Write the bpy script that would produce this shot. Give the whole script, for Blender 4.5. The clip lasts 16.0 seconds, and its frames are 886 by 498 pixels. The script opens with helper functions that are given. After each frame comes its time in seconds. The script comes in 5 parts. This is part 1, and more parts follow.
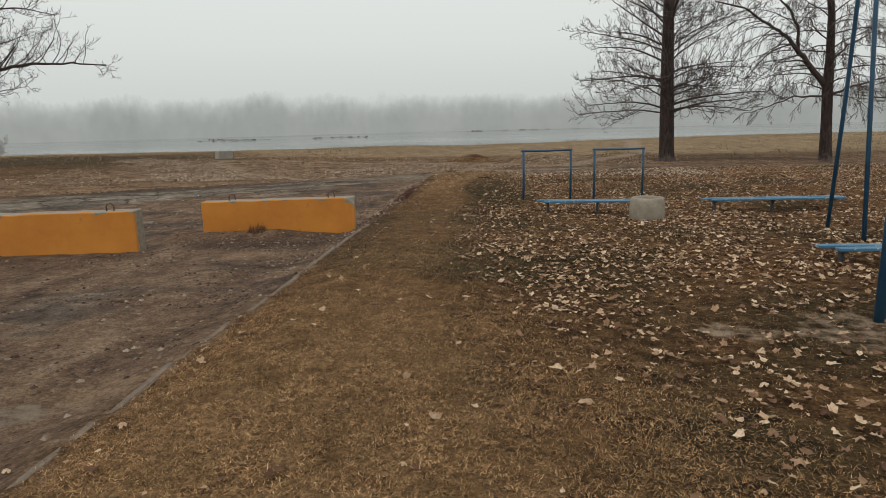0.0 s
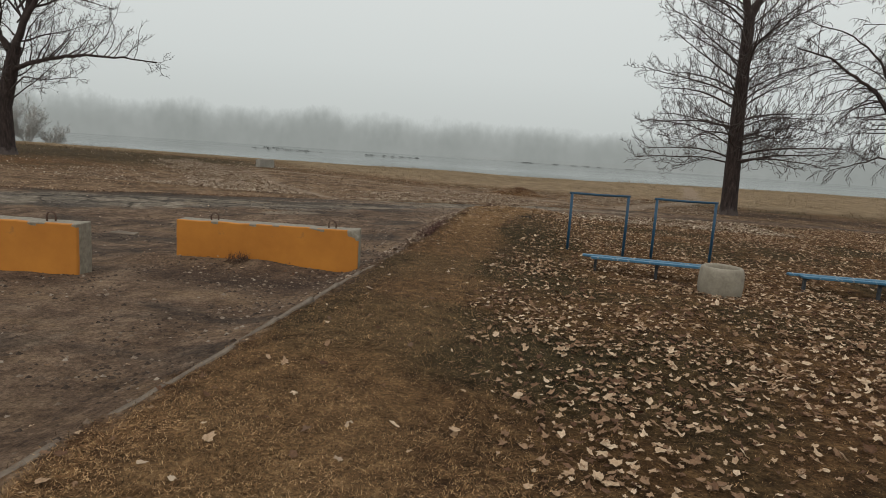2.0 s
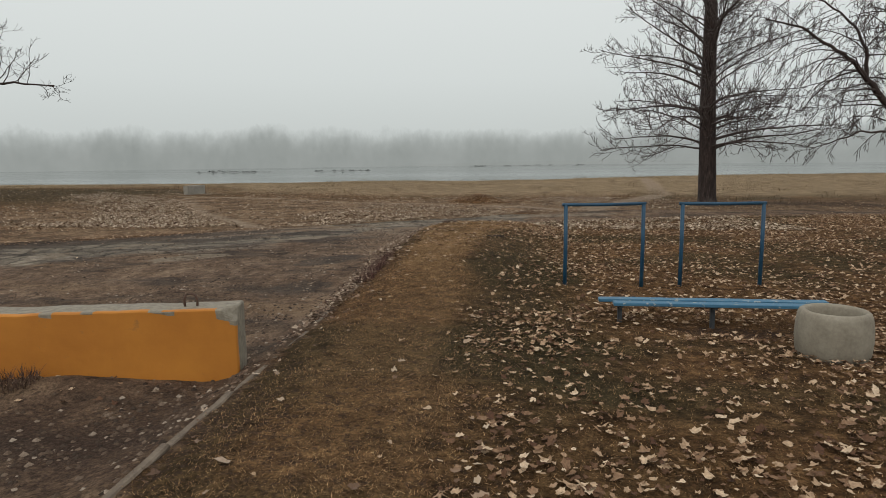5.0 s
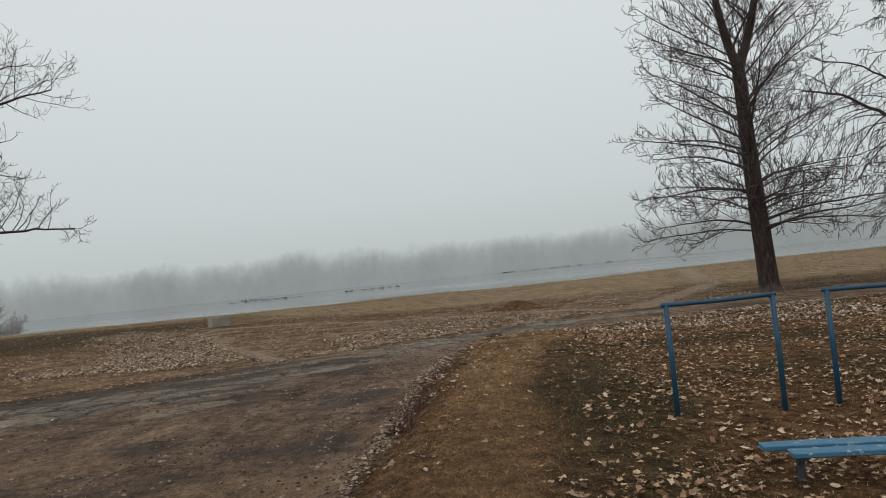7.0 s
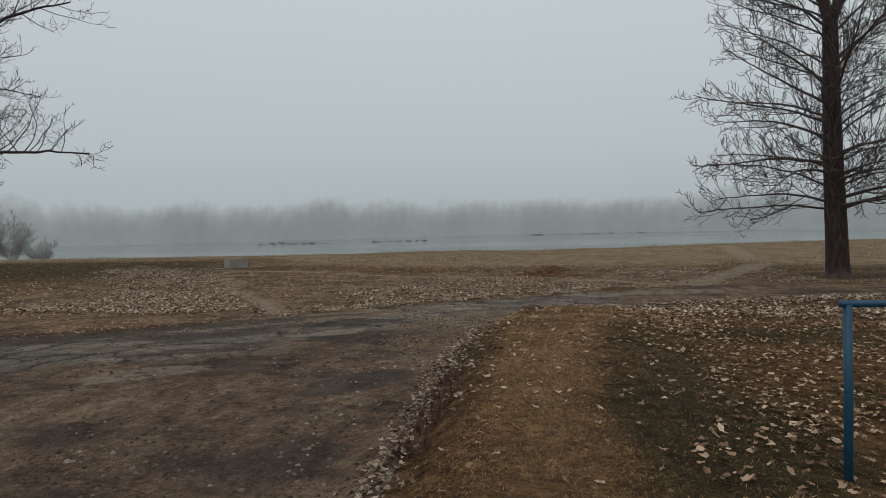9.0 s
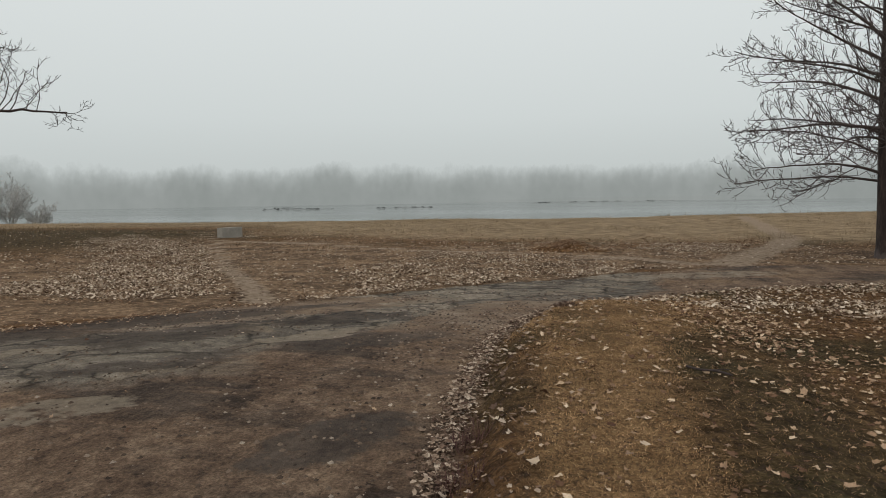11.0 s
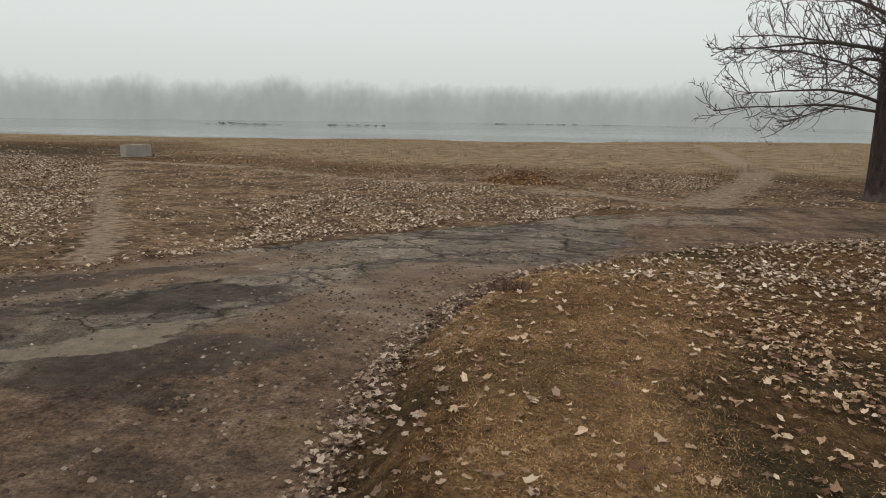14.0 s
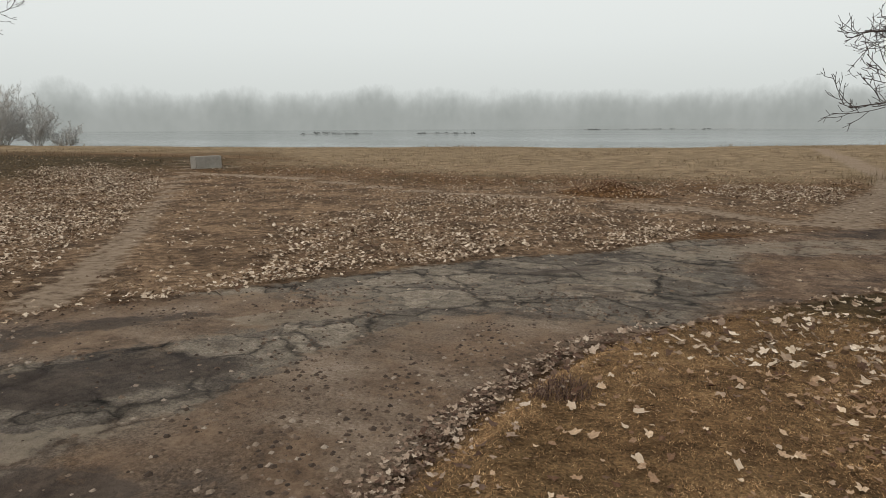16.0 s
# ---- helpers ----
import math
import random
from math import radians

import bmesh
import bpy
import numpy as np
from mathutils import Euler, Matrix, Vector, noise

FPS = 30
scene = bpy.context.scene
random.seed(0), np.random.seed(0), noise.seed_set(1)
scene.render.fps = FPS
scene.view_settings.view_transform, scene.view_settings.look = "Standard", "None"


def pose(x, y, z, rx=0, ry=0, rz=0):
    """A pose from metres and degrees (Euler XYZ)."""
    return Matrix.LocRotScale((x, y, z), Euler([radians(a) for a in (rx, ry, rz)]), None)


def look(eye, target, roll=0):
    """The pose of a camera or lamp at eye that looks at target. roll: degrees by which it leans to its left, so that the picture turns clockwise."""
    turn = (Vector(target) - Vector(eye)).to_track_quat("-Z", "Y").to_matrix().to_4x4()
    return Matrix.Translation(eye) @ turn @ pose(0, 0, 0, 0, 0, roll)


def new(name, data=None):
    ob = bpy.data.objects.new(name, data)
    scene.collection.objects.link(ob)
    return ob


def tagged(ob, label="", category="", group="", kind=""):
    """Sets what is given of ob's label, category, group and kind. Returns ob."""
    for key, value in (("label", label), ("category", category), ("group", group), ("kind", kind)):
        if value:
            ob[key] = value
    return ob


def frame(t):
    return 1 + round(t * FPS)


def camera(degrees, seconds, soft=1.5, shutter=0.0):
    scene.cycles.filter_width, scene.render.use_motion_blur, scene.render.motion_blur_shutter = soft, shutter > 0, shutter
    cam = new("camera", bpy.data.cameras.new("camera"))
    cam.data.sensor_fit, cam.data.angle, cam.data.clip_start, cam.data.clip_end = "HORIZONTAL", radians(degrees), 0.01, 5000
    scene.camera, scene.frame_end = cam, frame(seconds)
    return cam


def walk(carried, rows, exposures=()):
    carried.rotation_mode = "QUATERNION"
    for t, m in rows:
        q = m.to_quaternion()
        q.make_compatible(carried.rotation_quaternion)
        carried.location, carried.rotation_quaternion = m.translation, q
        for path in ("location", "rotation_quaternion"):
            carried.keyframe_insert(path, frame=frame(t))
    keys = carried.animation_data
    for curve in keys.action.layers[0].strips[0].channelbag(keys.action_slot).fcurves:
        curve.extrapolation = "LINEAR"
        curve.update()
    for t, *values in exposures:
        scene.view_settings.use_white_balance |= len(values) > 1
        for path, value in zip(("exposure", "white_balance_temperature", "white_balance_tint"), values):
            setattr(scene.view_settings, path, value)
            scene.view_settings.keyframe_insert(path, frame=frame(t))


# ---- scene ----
cam = camera(69.5, 16.0, soft=0.9)
PATH = [
    (0, (1.651, -0.161, 1.582), (1.370, 1.782, 1.202), -1.42),
    (0.4, (1.736, 0.221, 1.647), (1.588, 2.172, 1.234), 3.86),
    (0.5, (1.677, 0.375, 1.565), (1.453, 2.311, 1.116), 3.23),
    (1, (1.657, 1.001, 1.595), (1.440, 2.977, 1.376), 3.05),
    (1.5, (1.700, 1.595, 1.548), (1.472, 3.570, 1.334), 1.08),
    (2, (1.619, 2.234, 1.605), (1.208, 4.168, 1.301), 3.86),
    (2.5, (1.518, 2.868, 1.706), (1.123, 4.817, 1.493), -0.89),
    (3, (1.480, 3.533, 1.650), (1.195, 5.507, 1.500), 1.38),
    (3.2, (1.472, 3.751, 1.717), (1.217, 5.722, 1.495), 2.38),
    (5.3, (0.857, 6.768, 1.554), (0.584, 8.730, 1.279), -1.31),
    (5.5, (0.806, 7.008, 1.533), (0.565, 8.987, 1.379), -1.08),
    (6, (0.646, 7.552, 1.526), (0.320, 9.510, 1.284), 0.06),
    (6.5, (0.498, 8.184, 1.562), (0.245, 10.160, 1.395), -0.90),
    (7, (0.332, 8.778, 1.507), (-0.034, 10.743, 1.580), -5.73),
    (7.5, (0.192, 9.550, 1.468), (-0.140, 11.522, 1.457), -2.31),
    (8, (0.053, 10.218, 1.427), (-0.231, 12.194, 1.306), -3.11),
    (8.5, (-0.107, 10.753, 1.433), (-0.578, 12.696, 1.399), -1.44),
    (10.8, (-0.976, 13.678, 1.644), (-1.359, 15.629, 1.423), -0.66),
    (11, (-1.015, 13.912, 1.651), (-1.493, 15.847, 1.489), -0.84),
    (11.5, (-1.110, 14.608, 1.591), (-1.486, 16.559, 1.360), 2.31),
    (12, (-1.117, 15.275, 1.622), (-1.298, 17.255, 1.405), 1.46),
    (12.5, (-1.122, 16.008, 1.621), (-1.285, 17.975, 1.301), 1.80),
    (13, (-1.223, 16.695, 1.623), (-1.428, 18.652, 1.267), 2.08),
    (13.5, (-1.224, 17.248, 1.647), (-1.475, 19.199, 1.286), -1.29),
    (14, (-1.179, 17.864, 1.681), (-1.511, 19.793, 1.274), 0.80),
    (14.5, (-1.151, 18.545, 1.638), (-1.633, 20.451, 1.270), 2.08),
    (15, (-1.058, 19.362, 1.564), (-1.426, 21.291, 1.187), 2.76),
    (15.5, (-1.041, 20.035, 1.559), (-1.494, 21.937, 1.139), 3.85),
    (16, (-1.086, 20.739, 1.615), (-1.692, 22.605, 1.228), -0.26),
]
EXPOSURES = [(0.0, 0.1, 6700, 11), (0.5, 0.22, 6650, 11), (1.0, 0.08, 6650, 11), (1.5, 0.02, 6650, 11), (2.0, -0.06, 6600, 10), (2.5, -0.1, 6550, 10), (3.0, -0.28, 6400, 10), (5.5, 0.04, 6600, 10), (6.0, -0.12, 6550, 10), (6.5, -0.08, 6550, 10),
             (7.5, -0.2, 6200, 9), (8.0, -0.2, 6500, 10), (8.5, -0.47, 6150, 9), (11.0, -0.05, 6500, 10), (12.5, -0.06, 6550, 10), (13.0, 0.06, 6600, 10), (13.5, 0.12, 6650, 11), (14.5, 0.14, 6650, 11), (15.0, 0.08, 6650, 11), (16.0, 0.2, 6650, 11)]
walk(cam, [(t, look(eye, target, roll)) for t, eye, target, roll in PATH], EXPOSURES)

# ---- sky, sun, exposure ----
world = bpy.data.worlds.new("overcast_sky")
scene.world = world
world.use_nodes = True
wn, wl = world.node_tree.nodes, world.node_tree.links
wn.clear()
w_out = wn.new("ShaderNodeOutputWorld")
w_bg = wn.new("ShaderNodeBackground")
w_tc = wn.new("ShaderNodeTexCoord")
w_sep = wn.new("ShaderNodeSeparateXYZ")
w_ramp = wn.new("ShaderNodeValToRGB")
w_sky = wn.new("ShaderNodeTexSky")
w_sky.sky_type = "NISHITA"
w_sky.sun_disc = False
w_sky.sun_elevation = radians(38)
w_sky.sun_rotation = radians(200)
w_sky.dust_density = 8.0
w_hsv = wn.new("ShaderNodeHueSaturation")
w_hsv.inputs["Saturation"].default_value = 0.25
w_hsv.inputs["Value"].default_value = 0.10
w_mix = wn.new("ShaderNodeMix")
w_mix.data_type = "RGBA"
w_mix.inputs["Factor"].default_value = 0.9
wl.new(w_tc.outputs["Generated"], w_sep.inputs[0])
wl.new(w_sep.outputs["Z"], w_ramp.inputs["Fac"])
for i, (at, col) in enumerate(((0.0, (0.58, 0.625, 0.615)), (0.12, (0.69, 0.74, 0.735)), (0.34, (0.80, 0.845, 0.84)), (1.0, (0.95, 0.975, 0.965)))):
    e = w_ramp.color_ramp.elements[i] if i < 2 else w_ramp.color_ramp.elements.new(at)
    e.position, e.color = at, (*col, 1)
wl.new(w_sky.outputs[0], w_hsv.inputs["Color"])
wl.new(w_hsv.outputs[0], w_mix.inputs["A"])
wl.new(w_ramp.outputs[0], w_mix.inputs["B"])
wl.new(w_mix.outputs["Result"], w_bg.inputs[0])
wl.new(w_bg.outputs[0], w_out.inputs[0])

sun = new("sun", bpy.data.lights.new("sun", "SUN"))
sun.data.energy, sun.data.angle, sun.data.color = 0.45, radians(40), (1.0, 0.97, 0.93)
sun.matrix_world = look((0, 0, 60), (12, 45, 0))

# ---- plan ----
KERB = [(-0.50, -14), (-0.62, 0), (-0.77, 2.2), (-0.95, 4.0), (-1.04, 5.7), (-1.18, 7.6), (-1.32, 9.2), (-1.44, 11.0), (-1.53, 12.6), (-1.62, 14), (-1.83, 16.2),
        (-2.06, 18.5), (-2.26, 20.5), (-2.42, 22.5), (-2.38, 23.8), (-2.1, 25.4), (-1.6, 26.9), (-0.8, 28.1), (0.3, 29.4),
        (1.2, 30.3), (2.3, 31.2), (4.2, 32.3), (8.5, 34.0), (14, 35.4), (30, 38.0), (60, 41.0)]
FAR_EDGE = [(60, 45.0), (30, 42.0), (15, 39.2), (10.5, 38.4), (6.8, 39.6), (3.5, 38.2), (1.0, 36.2), (-0.8, 34.6), (-1.9, 33.1), (-3.4, 32.2), (-4.4, 31.1),
            (-5.5, 29.7), (-6.4, 28.4), (-7.6, 26.8), (-8.8, 25.3), (-10.2, 23.2), (-12.2, 21.3), (-15, 19.0), (-24, 14.5), (-45, 8), (-45, -14)]
FOOTPATHS = [([(-8.2, 26.4), (-9.6, 28.5), (-12.0, 31.8), (-15.6, 36.5), (-19.2, 41.6), (-22.4, 46.4), (-26.5, 51.5), (-33, 57)], 0.46),
             ([(-22.4, 46.4), (-19.6, 46.0), (-15.6, 45.7), (-11.5, 44.3), (-8.2, 43.0), (-4.0, 42.4)], 0.36),
             ([(-1.6, 42.0), (0.1, 41.4), (1.2, 39.8), (2.4, 38.9), (4.0, 38.6)], 0.55),
             ([(3.5, 39.0), (5.0, 42.5), (7.5, 48.0), (10.5, 58.0), (13.0, 76.0), (16, 100)], 1.0)]
# carpets of fallen leaves beyond the road
CARPETS = [[(-20.5, 35.2), (-29.0, 43.3), (-29.5, 47.7), (-20.7, 43.3), (-13.7, 34.4), (-11.2, 30.5), (-9.8, 28.1), (-10.5, 25.0), (-17.0, 25.0)],
           [(-7.1, 27.0), (-7.3, 28.9), (-8.3, 31.4), (-9.0, 33.7), (-9.6, 35.9), (-9.4, 39.2), (-8.0, 42.0), (-6.0, 42.6), (-3.5, 41.6), (-2.5, 39.6), (-1.6, 38.0),
            (0.2, 37.8), (1.6, 37.6), (2.3, 37.0), (1.0, 36.1), (-0.8, 34.5), (-1.9, 33.0), (-3.4, 32.1), (-4.4, 31.0), (-5.5, 29.6), (-6.3, 28.2)],
           [(0.4, 46.6), (3.0, 51.0), (7.2, 52.5), (5.6, 45.2), (4.2, 43.2), (1.4, 44.4)]]
SLOPE = 0.021
WATER_Z = -2.72


def smooth(v, a, b):
    t = np.clip((v - a) / (b - a), 0.0, 1.0)
    return t * t * (3 - 2 * t)


LATTICE = np.random.RandomState(7).rand(256, 256)


def vnoise(x, y):
    """Value noise between 0 and 1, one lattice cell to a metre."""
    xi, yi = np.floor(x).astype(int), np.floor(y).astype(int)
    fx, fy = x - xi, y - yi
    fx, fy = fx * fx * (3 - 2 * fx), fy * fy * (3 - 2 * fy)
    a, b = LATTICE[xi & 255, yi & 255], LATTICE[(xi + 1) & 255, yi & 255]
    c, d = LATTICE[xi & 255, (yi + 1) & 255], LATTICE[(xi + 1) & 255, (yi + 1) & 255]
    return (a * (1 - fx) + b * fx) * (1 - fy) + (c * (1 - fx) + d * fx) * fy


def fbm(x, y, size, octaves=3):
    x, y = np.asarray(x, float) / size + 31.7, np.asarray(y, float) / size + 11.3
    total, amp, norm = 0.0, 1.0, 0.0
    for _ in range(octaves):
        total, norm = total + amp * vnoise(x, y), norm + amp
        x, y, amp = x * 2.03 + 5.1, y * 2.03 + 9.7, amp * 0.5
    return total / norm


def line_distance(x, y, line):
    best = np.full(np.shape(x), 1e9)
    for (ax, ay), (bx, by) in zip(line, line[1:]):
        dx, dy = bx - ax, by - ay
        t = np.clip(((x - ax) * dx + (y - ay) * dy) / (dx * dx + dy * dy), 0, 1)
        best = np.minimum(best, np.hypot(x - ax - t * dx, y - ay - t * dy))
    return best


def inside(x, y, poly):
    odd = np.zeros(np.shape(x), bool)
    for (ax, ay), (bx, by) in zip(poly, poly[1:] + poly[:1]):
        if ay == by:
            continue
        cut = ((ay > y) != (by > y)) & (x < (bx - ax) * (y - ay) / (by - ay) + ax)
        odd ^= cut
    return odd


ROAD = KERB + FAR_EDGE


def road_depth(x, y):
    """Metres inside the road's edge; negative on the grass."""
    d = line_distance(x, y, ROAD + ROAD[:1])
    return np.where(inside(x, y, ROAD), d, -d)


def kerb_x(y):
    ys = [p[1] for p in KERB]
    return np.interp(y, ys, [p[0] for p in KERB])


def shore(x):
    return 118 + 0.10 * x + 6 * (vnoise(np.asarray(x, float) / 17, np.zeros(np.shape(x))) - 0.5)


def height(x, y, fine=True):
    x, y = np.asarray(x, float), np.asarray(y, float)
    r = road_depth(x, y)
    z = -SLOPE * (np.minimum(y, 135) + 0.24)
    k = x - kerb_x(y)
    verge = smooth(-r, 0.0, 0.5) * (k > 0)
    z = z + verge * (0.09 * (1 - smooth(k, 1.2, 3.6)) - 0.04) * (1 - smooth(y, 13, 18))
    z = z + verge * 0.30 * smooth(y, 12.5, 19) * (1 - smooth(y, 24.5, 29.5)) * (1 - smooth(x, 0.0, 2.2))
    z = z - 0.16 * smooth(y, 24, 33) * (1 - smooth(y, 36, 46)) + 0.3 * smooth(y, 35, 50) * smooth(-x, 6, 20)
    z = z + 0.35 * smooth(-x, 16, 34) * smooth(y, 20, 36) * (1 - smooth(y, 60, 100))
    z = z + 1.0 * smooth(np.hypot(x, y - 10), 12, 40) * (fbm(x, y, 9.0, 2) - 0.5) * 0.22
    z = z + 1.25 * smooth(x, -55, 55) * smooth(y, 50, 112)
    z = z - (0.09 * smooth(r, 0.0, 0.6) + 0.08 * smooth(r, 0.05, 0.5) * smooth(y, 8.5, 12)) * (1 - smooth(y, 14, 20))
    front = y - 10.92 - 0.24 * (x + 4.6)
    z = z + 0.13 * np.exp(-(front / 0.28) ** 2) * smooth(x, -5.6, -4.8) * (1 - smooth(x, -3.2, -1.9))
    z = z - 0.22 * np.exp(-((x - 20.0) / 6.0) ** 2 - ((y - 42.5) / 3.5) ** 2)
    z = z - 0.07 * np.exp(-((x - 3.6) / 3.2) ** 2 - ((y - 15.3) / 2.6) ** 2)
    for cx, cy, wx, wy, deep in ((3.1, 14.0, 1.1, 0.45, 0.06), (6.75, 14.3, 1.3, 0.5, 0.08), (3.88, 13.02, 0.7, 0.5, 0.07), (6.6, 8.2, 1.3, 0.5, 0.07)):
        z = z - deep * np.exp(-((x - cx) / wx) ** 2 - ((y - cy) / wy) ** 2)
    bank = shore(x)
    z = z - 2.2 * smooth(y, bank - 1.0, bank + 12) + 4.6 * smooth(y, 500, 540)
    if fine:
        rough = np.where(r > 0, 0.6, 1.0)
        z = z + rough * 0.05 * (fbm(x, y, 1.3, 3) - 0.5) + np.where(r > 0, 0.036, 0.02) * (fbm(x, y, 0.3, 2) - 0.5) - 0.012 * smooth(r, 0.0, 0.25)
    return z


# ---- materials ----
def mat(name):
    m = bpy.data.materials.new(name)
    m.use_nodes = True
    nt = m.node_tree
    return m, nt, nt.nodes["Principled BSDF"]


def node(nt, kind, **values):
    n = nt.nodes.new(kind)
    for k, v in values.items():
        n.inputs[k.replace("_", " ")].default_value = v
    return n


def noise_tex(nt, scale, detail=4.0, rough=0.55, vec=None):
    n = node(nt, "ShaderNodeTexNoise", Scale=scale, Detail=detail, Roughness=rough)
    if vec is not None:
        nt.links.new(vec, n.inputs["Vector"])
    return n.outputs["Fac"]


def ramp(nt, fac, *stops):
    n = nt.nodes.new("ShaderNodeValToRGB")
    for i, (at, col) in enumerate(stops):
        e = n.color_ramp.elements[i] if i < 2 else n.color_ramp.elements.new(at)
        e.position = at
        e.color = (*col, 1) if hasattr(col, "__len__") else (col, col, col, 1)
    nt.links.new(fac, n.inputs["Fac"])
    return n.outputs["Color"]


def mix(nt, fac, a, b, blend="MIX"):
    n = nt.nodes.new("ShaderNodeMix")
    n.data_type, n.blend_type = "RGBA", blend
    for sock, v in (("Factor", fac), ("A", a), ("B", b)):
        s = n.inputs[0] if sock == "Factor" else n.inputs[sock if False else {"A": 6, "B": 7}[sock]]
        if isinstance(v, bpy.types.NodeSocket):
            nt.links.new(v, s)
        elif hasattr(v, "__len__"):
            s.default_value = (*v, 1)
        else:
            s.default_value = v
    return n.outputs[2]


def maths(nt, op, a, b=0.0, clamp=False):
    n = nt.nodes.new("ShaderNodeMath")
    n.operation, n.use_clamp = op, clamp
    for s, v in zip(n.inputs, (a, b)):
        if isinstance(v, bpy.types.NodeSocket):
            nt.links.new(v, s)
        else:
            s.default_value = v
    return n.outputs[0]


def bump(nt, bsdf, fac, strength, distance):
    n = node(nt, "ShaderNodeBump", Strength=strength, Distance=distance)
    nt.links.new(fac, n.inputs["Height"])
    nt.links.new(n.outputs[0], bsdf.inputs["Normal"])


def place(nt):
    return nt.nodes.new("ShaderNodeNewGeometry").outputs["Position"]


def attr(nt, name):
    n = nt.nodes.new("ShaderNodeAttribute")
    n.attribute_name = name
    return n.outputs["Fac"]


def soil_material():
    m, nt, b = mat("soil_and_grass")
    p = place(nt)
    fine, mid, big = noise_tex(nt, 38, 5, 0.7, p), noise_tex(nt, 5.5, 5, 0.6, p), noise_tex(nt, 0.9, 4, 0.55, p)
    grit = noise_tex(nt, 120, 3, 0.7, p)
    # matted dead grass
    grass = ramp(nt, mid, (0.32, (0.045, 0.022, 0.0105)), (0.5, (0.119, 0.062, 0.027)), (0.68, (0.235, 0.129, 0.058)))
    olive = ramp(nt, mid, (0.34, (0.024, 0.018, 0.008)), (0.66, (0.080, 0.059, 0.027)))
    straw = ramp(nt, mid, (0.30, (0.140, 0.080, 0.036)), (0.7, (0.30, 0.184, 0.090)))
    field = ramp(nt, big, (0.32, (0.145, 0.096, 0.055)), (0.68, (0.33, 0.24, 0.145)))
    col = mix(nt, attr(nt, "olive"), grass, olive)
    col = mix(nt, attr(nt, "straw"), col, straw)
    col = mix(nt, attr(nt, "field"), col, field)
    trodden = ramp(nt, mid, (0.32, (0.080, 0.051, 0.031)), (0.5, (0.170, 0.110, 0.068)), (0.68, (0.29, 0.196, 0.125)))
    trodden = mix(nt, 1.0, trodden, ramp(nt, big, (0.36, (0.62, 0.60, 0.58)), (0.62, (1.35, 1.33, 1.28))), "MULTIPLY")
    col = mix(nt, attr(nt, "waste"), col, trodden)
    shade = ramp(nt, fine, (0.32, 0.35), (0.68, 1.5))
    col = mix(nt, 1.0, col, shade, "MULTIPLY")
    # bare soil of the paths
    bare = ramp(nt, mid, (0.3, (0.175, 0.122, 0.082)), (0.7, (0.33, 0.25, 0.18)))
    pf = maths(nt, "ADD", attr(nt, "path"), maths(nt, "MULTIPLY", maths(nt, "SUBTRACT", mid, 0.5), 1.4), True)
    col = mix(nt, ramp(nt, pf, (0.35, 0.0), (0.65, 1.0)), col, bare)
    # the road: packed earth over old asphalt
    rut = node(nt, "ShaderNodeMapping")
    rut.inputs["Scale"].default_value = (1.7, 0.5, 1)
    rut.inputs["Rotation"].default_value = (0, 0, radians(14))
    nt.links.new(p, rut.inputs["Vector"])
    ruts = noise_tex(nt, 1.2, 6, 0.62, rut.outputs[0])
    lumps = noise_tex(nt, 15, 5, 0.65, p)
    soil = maths(nt, "ADD", maths(nt, "ADD", maths(nt, "MULTIPLY", mid, 0.30), maths(nt, "MULTIPLY", lumps, 0.30)), maths(nt, "MULTIPLY", ruts, 0.40))
    dirt = ramp(nt, soil, (0.38, (0.046, 0.031, 0.022)), (0.46, (0.118, 0.076, 0.051)), (0.54, (0.188, 0.125, 0.083)), (0.63, (0.30, 0.21, 0.143)))
    stretch = node(nt, "ShaderNodeMapping")
    stretch.inputs["Scale"].default_value = (0.55, 1.5, 1)
    stretch.inputs["Rotation"].default_value = (0, 0, radians(-32))
    nt.links.new(p, stretch.inputs["Vector"])
    streak = noise_tex(nt, 1.1, 6, 0.62, stretch.outputs[0])
    blot = noise_tex(nt, 0.55, 6, 0.6, p)
    bands = noise_tex(nt, 0.62, 6, 0.62, stretch.outputs[0])
    dirt = mix(nt, ramp(nt, bands, (0.53, 0.0), (0.62, 0.8)), dirt, ramp(nt, soil, (0.4, (0.135, 0.085, 0.050)), (0.6, (0.28, 0.188, 0.118))))
    dirt = mix(nt, ramp(nt, bands, (0.38, 0.8), (0.47, 0.0)), dirt, ramp(nt, soil, (0.4, (0.034, 0.025, 0.020)), (0.6, (0.092, 0.069, 0.054))))
    # old asphalt: slabs of differing grey, dark cracks with crumbled lips, sand in the hollows, damp stains
    tar = ramp(nt, mid, (0.3, (0.120, 0.098, 0.078)), (0.5, (0.192, 0.160, 0.129)), (0.7, (0.28, 0.238, 0.194)))
    warp = nt.nodes.new("ShaderNodeVectorMath")
    warp.operation = "MULTIPLY_ADD"
    nt.links.new(noise_colour(nt, 1.1, p), warp.inputs[0])
    warp.inputs[1].default_value = (0.95, 0.95, 0)
    nt.links.new(p, warp.inputs[2])
    warp2 = nt.nodes.new("ShaderNodeVectorMath")
    warp2.operation = "MULTIPLY_ADD"
    nt.links.new(noise_colour(nt, 6.0, p), warp2.inputs[0])
    warp2.inputs[1].default_value = (0.16, 0.16, 0)
    nt.links.new(warp.outputs[0], warp2.inputs[2])
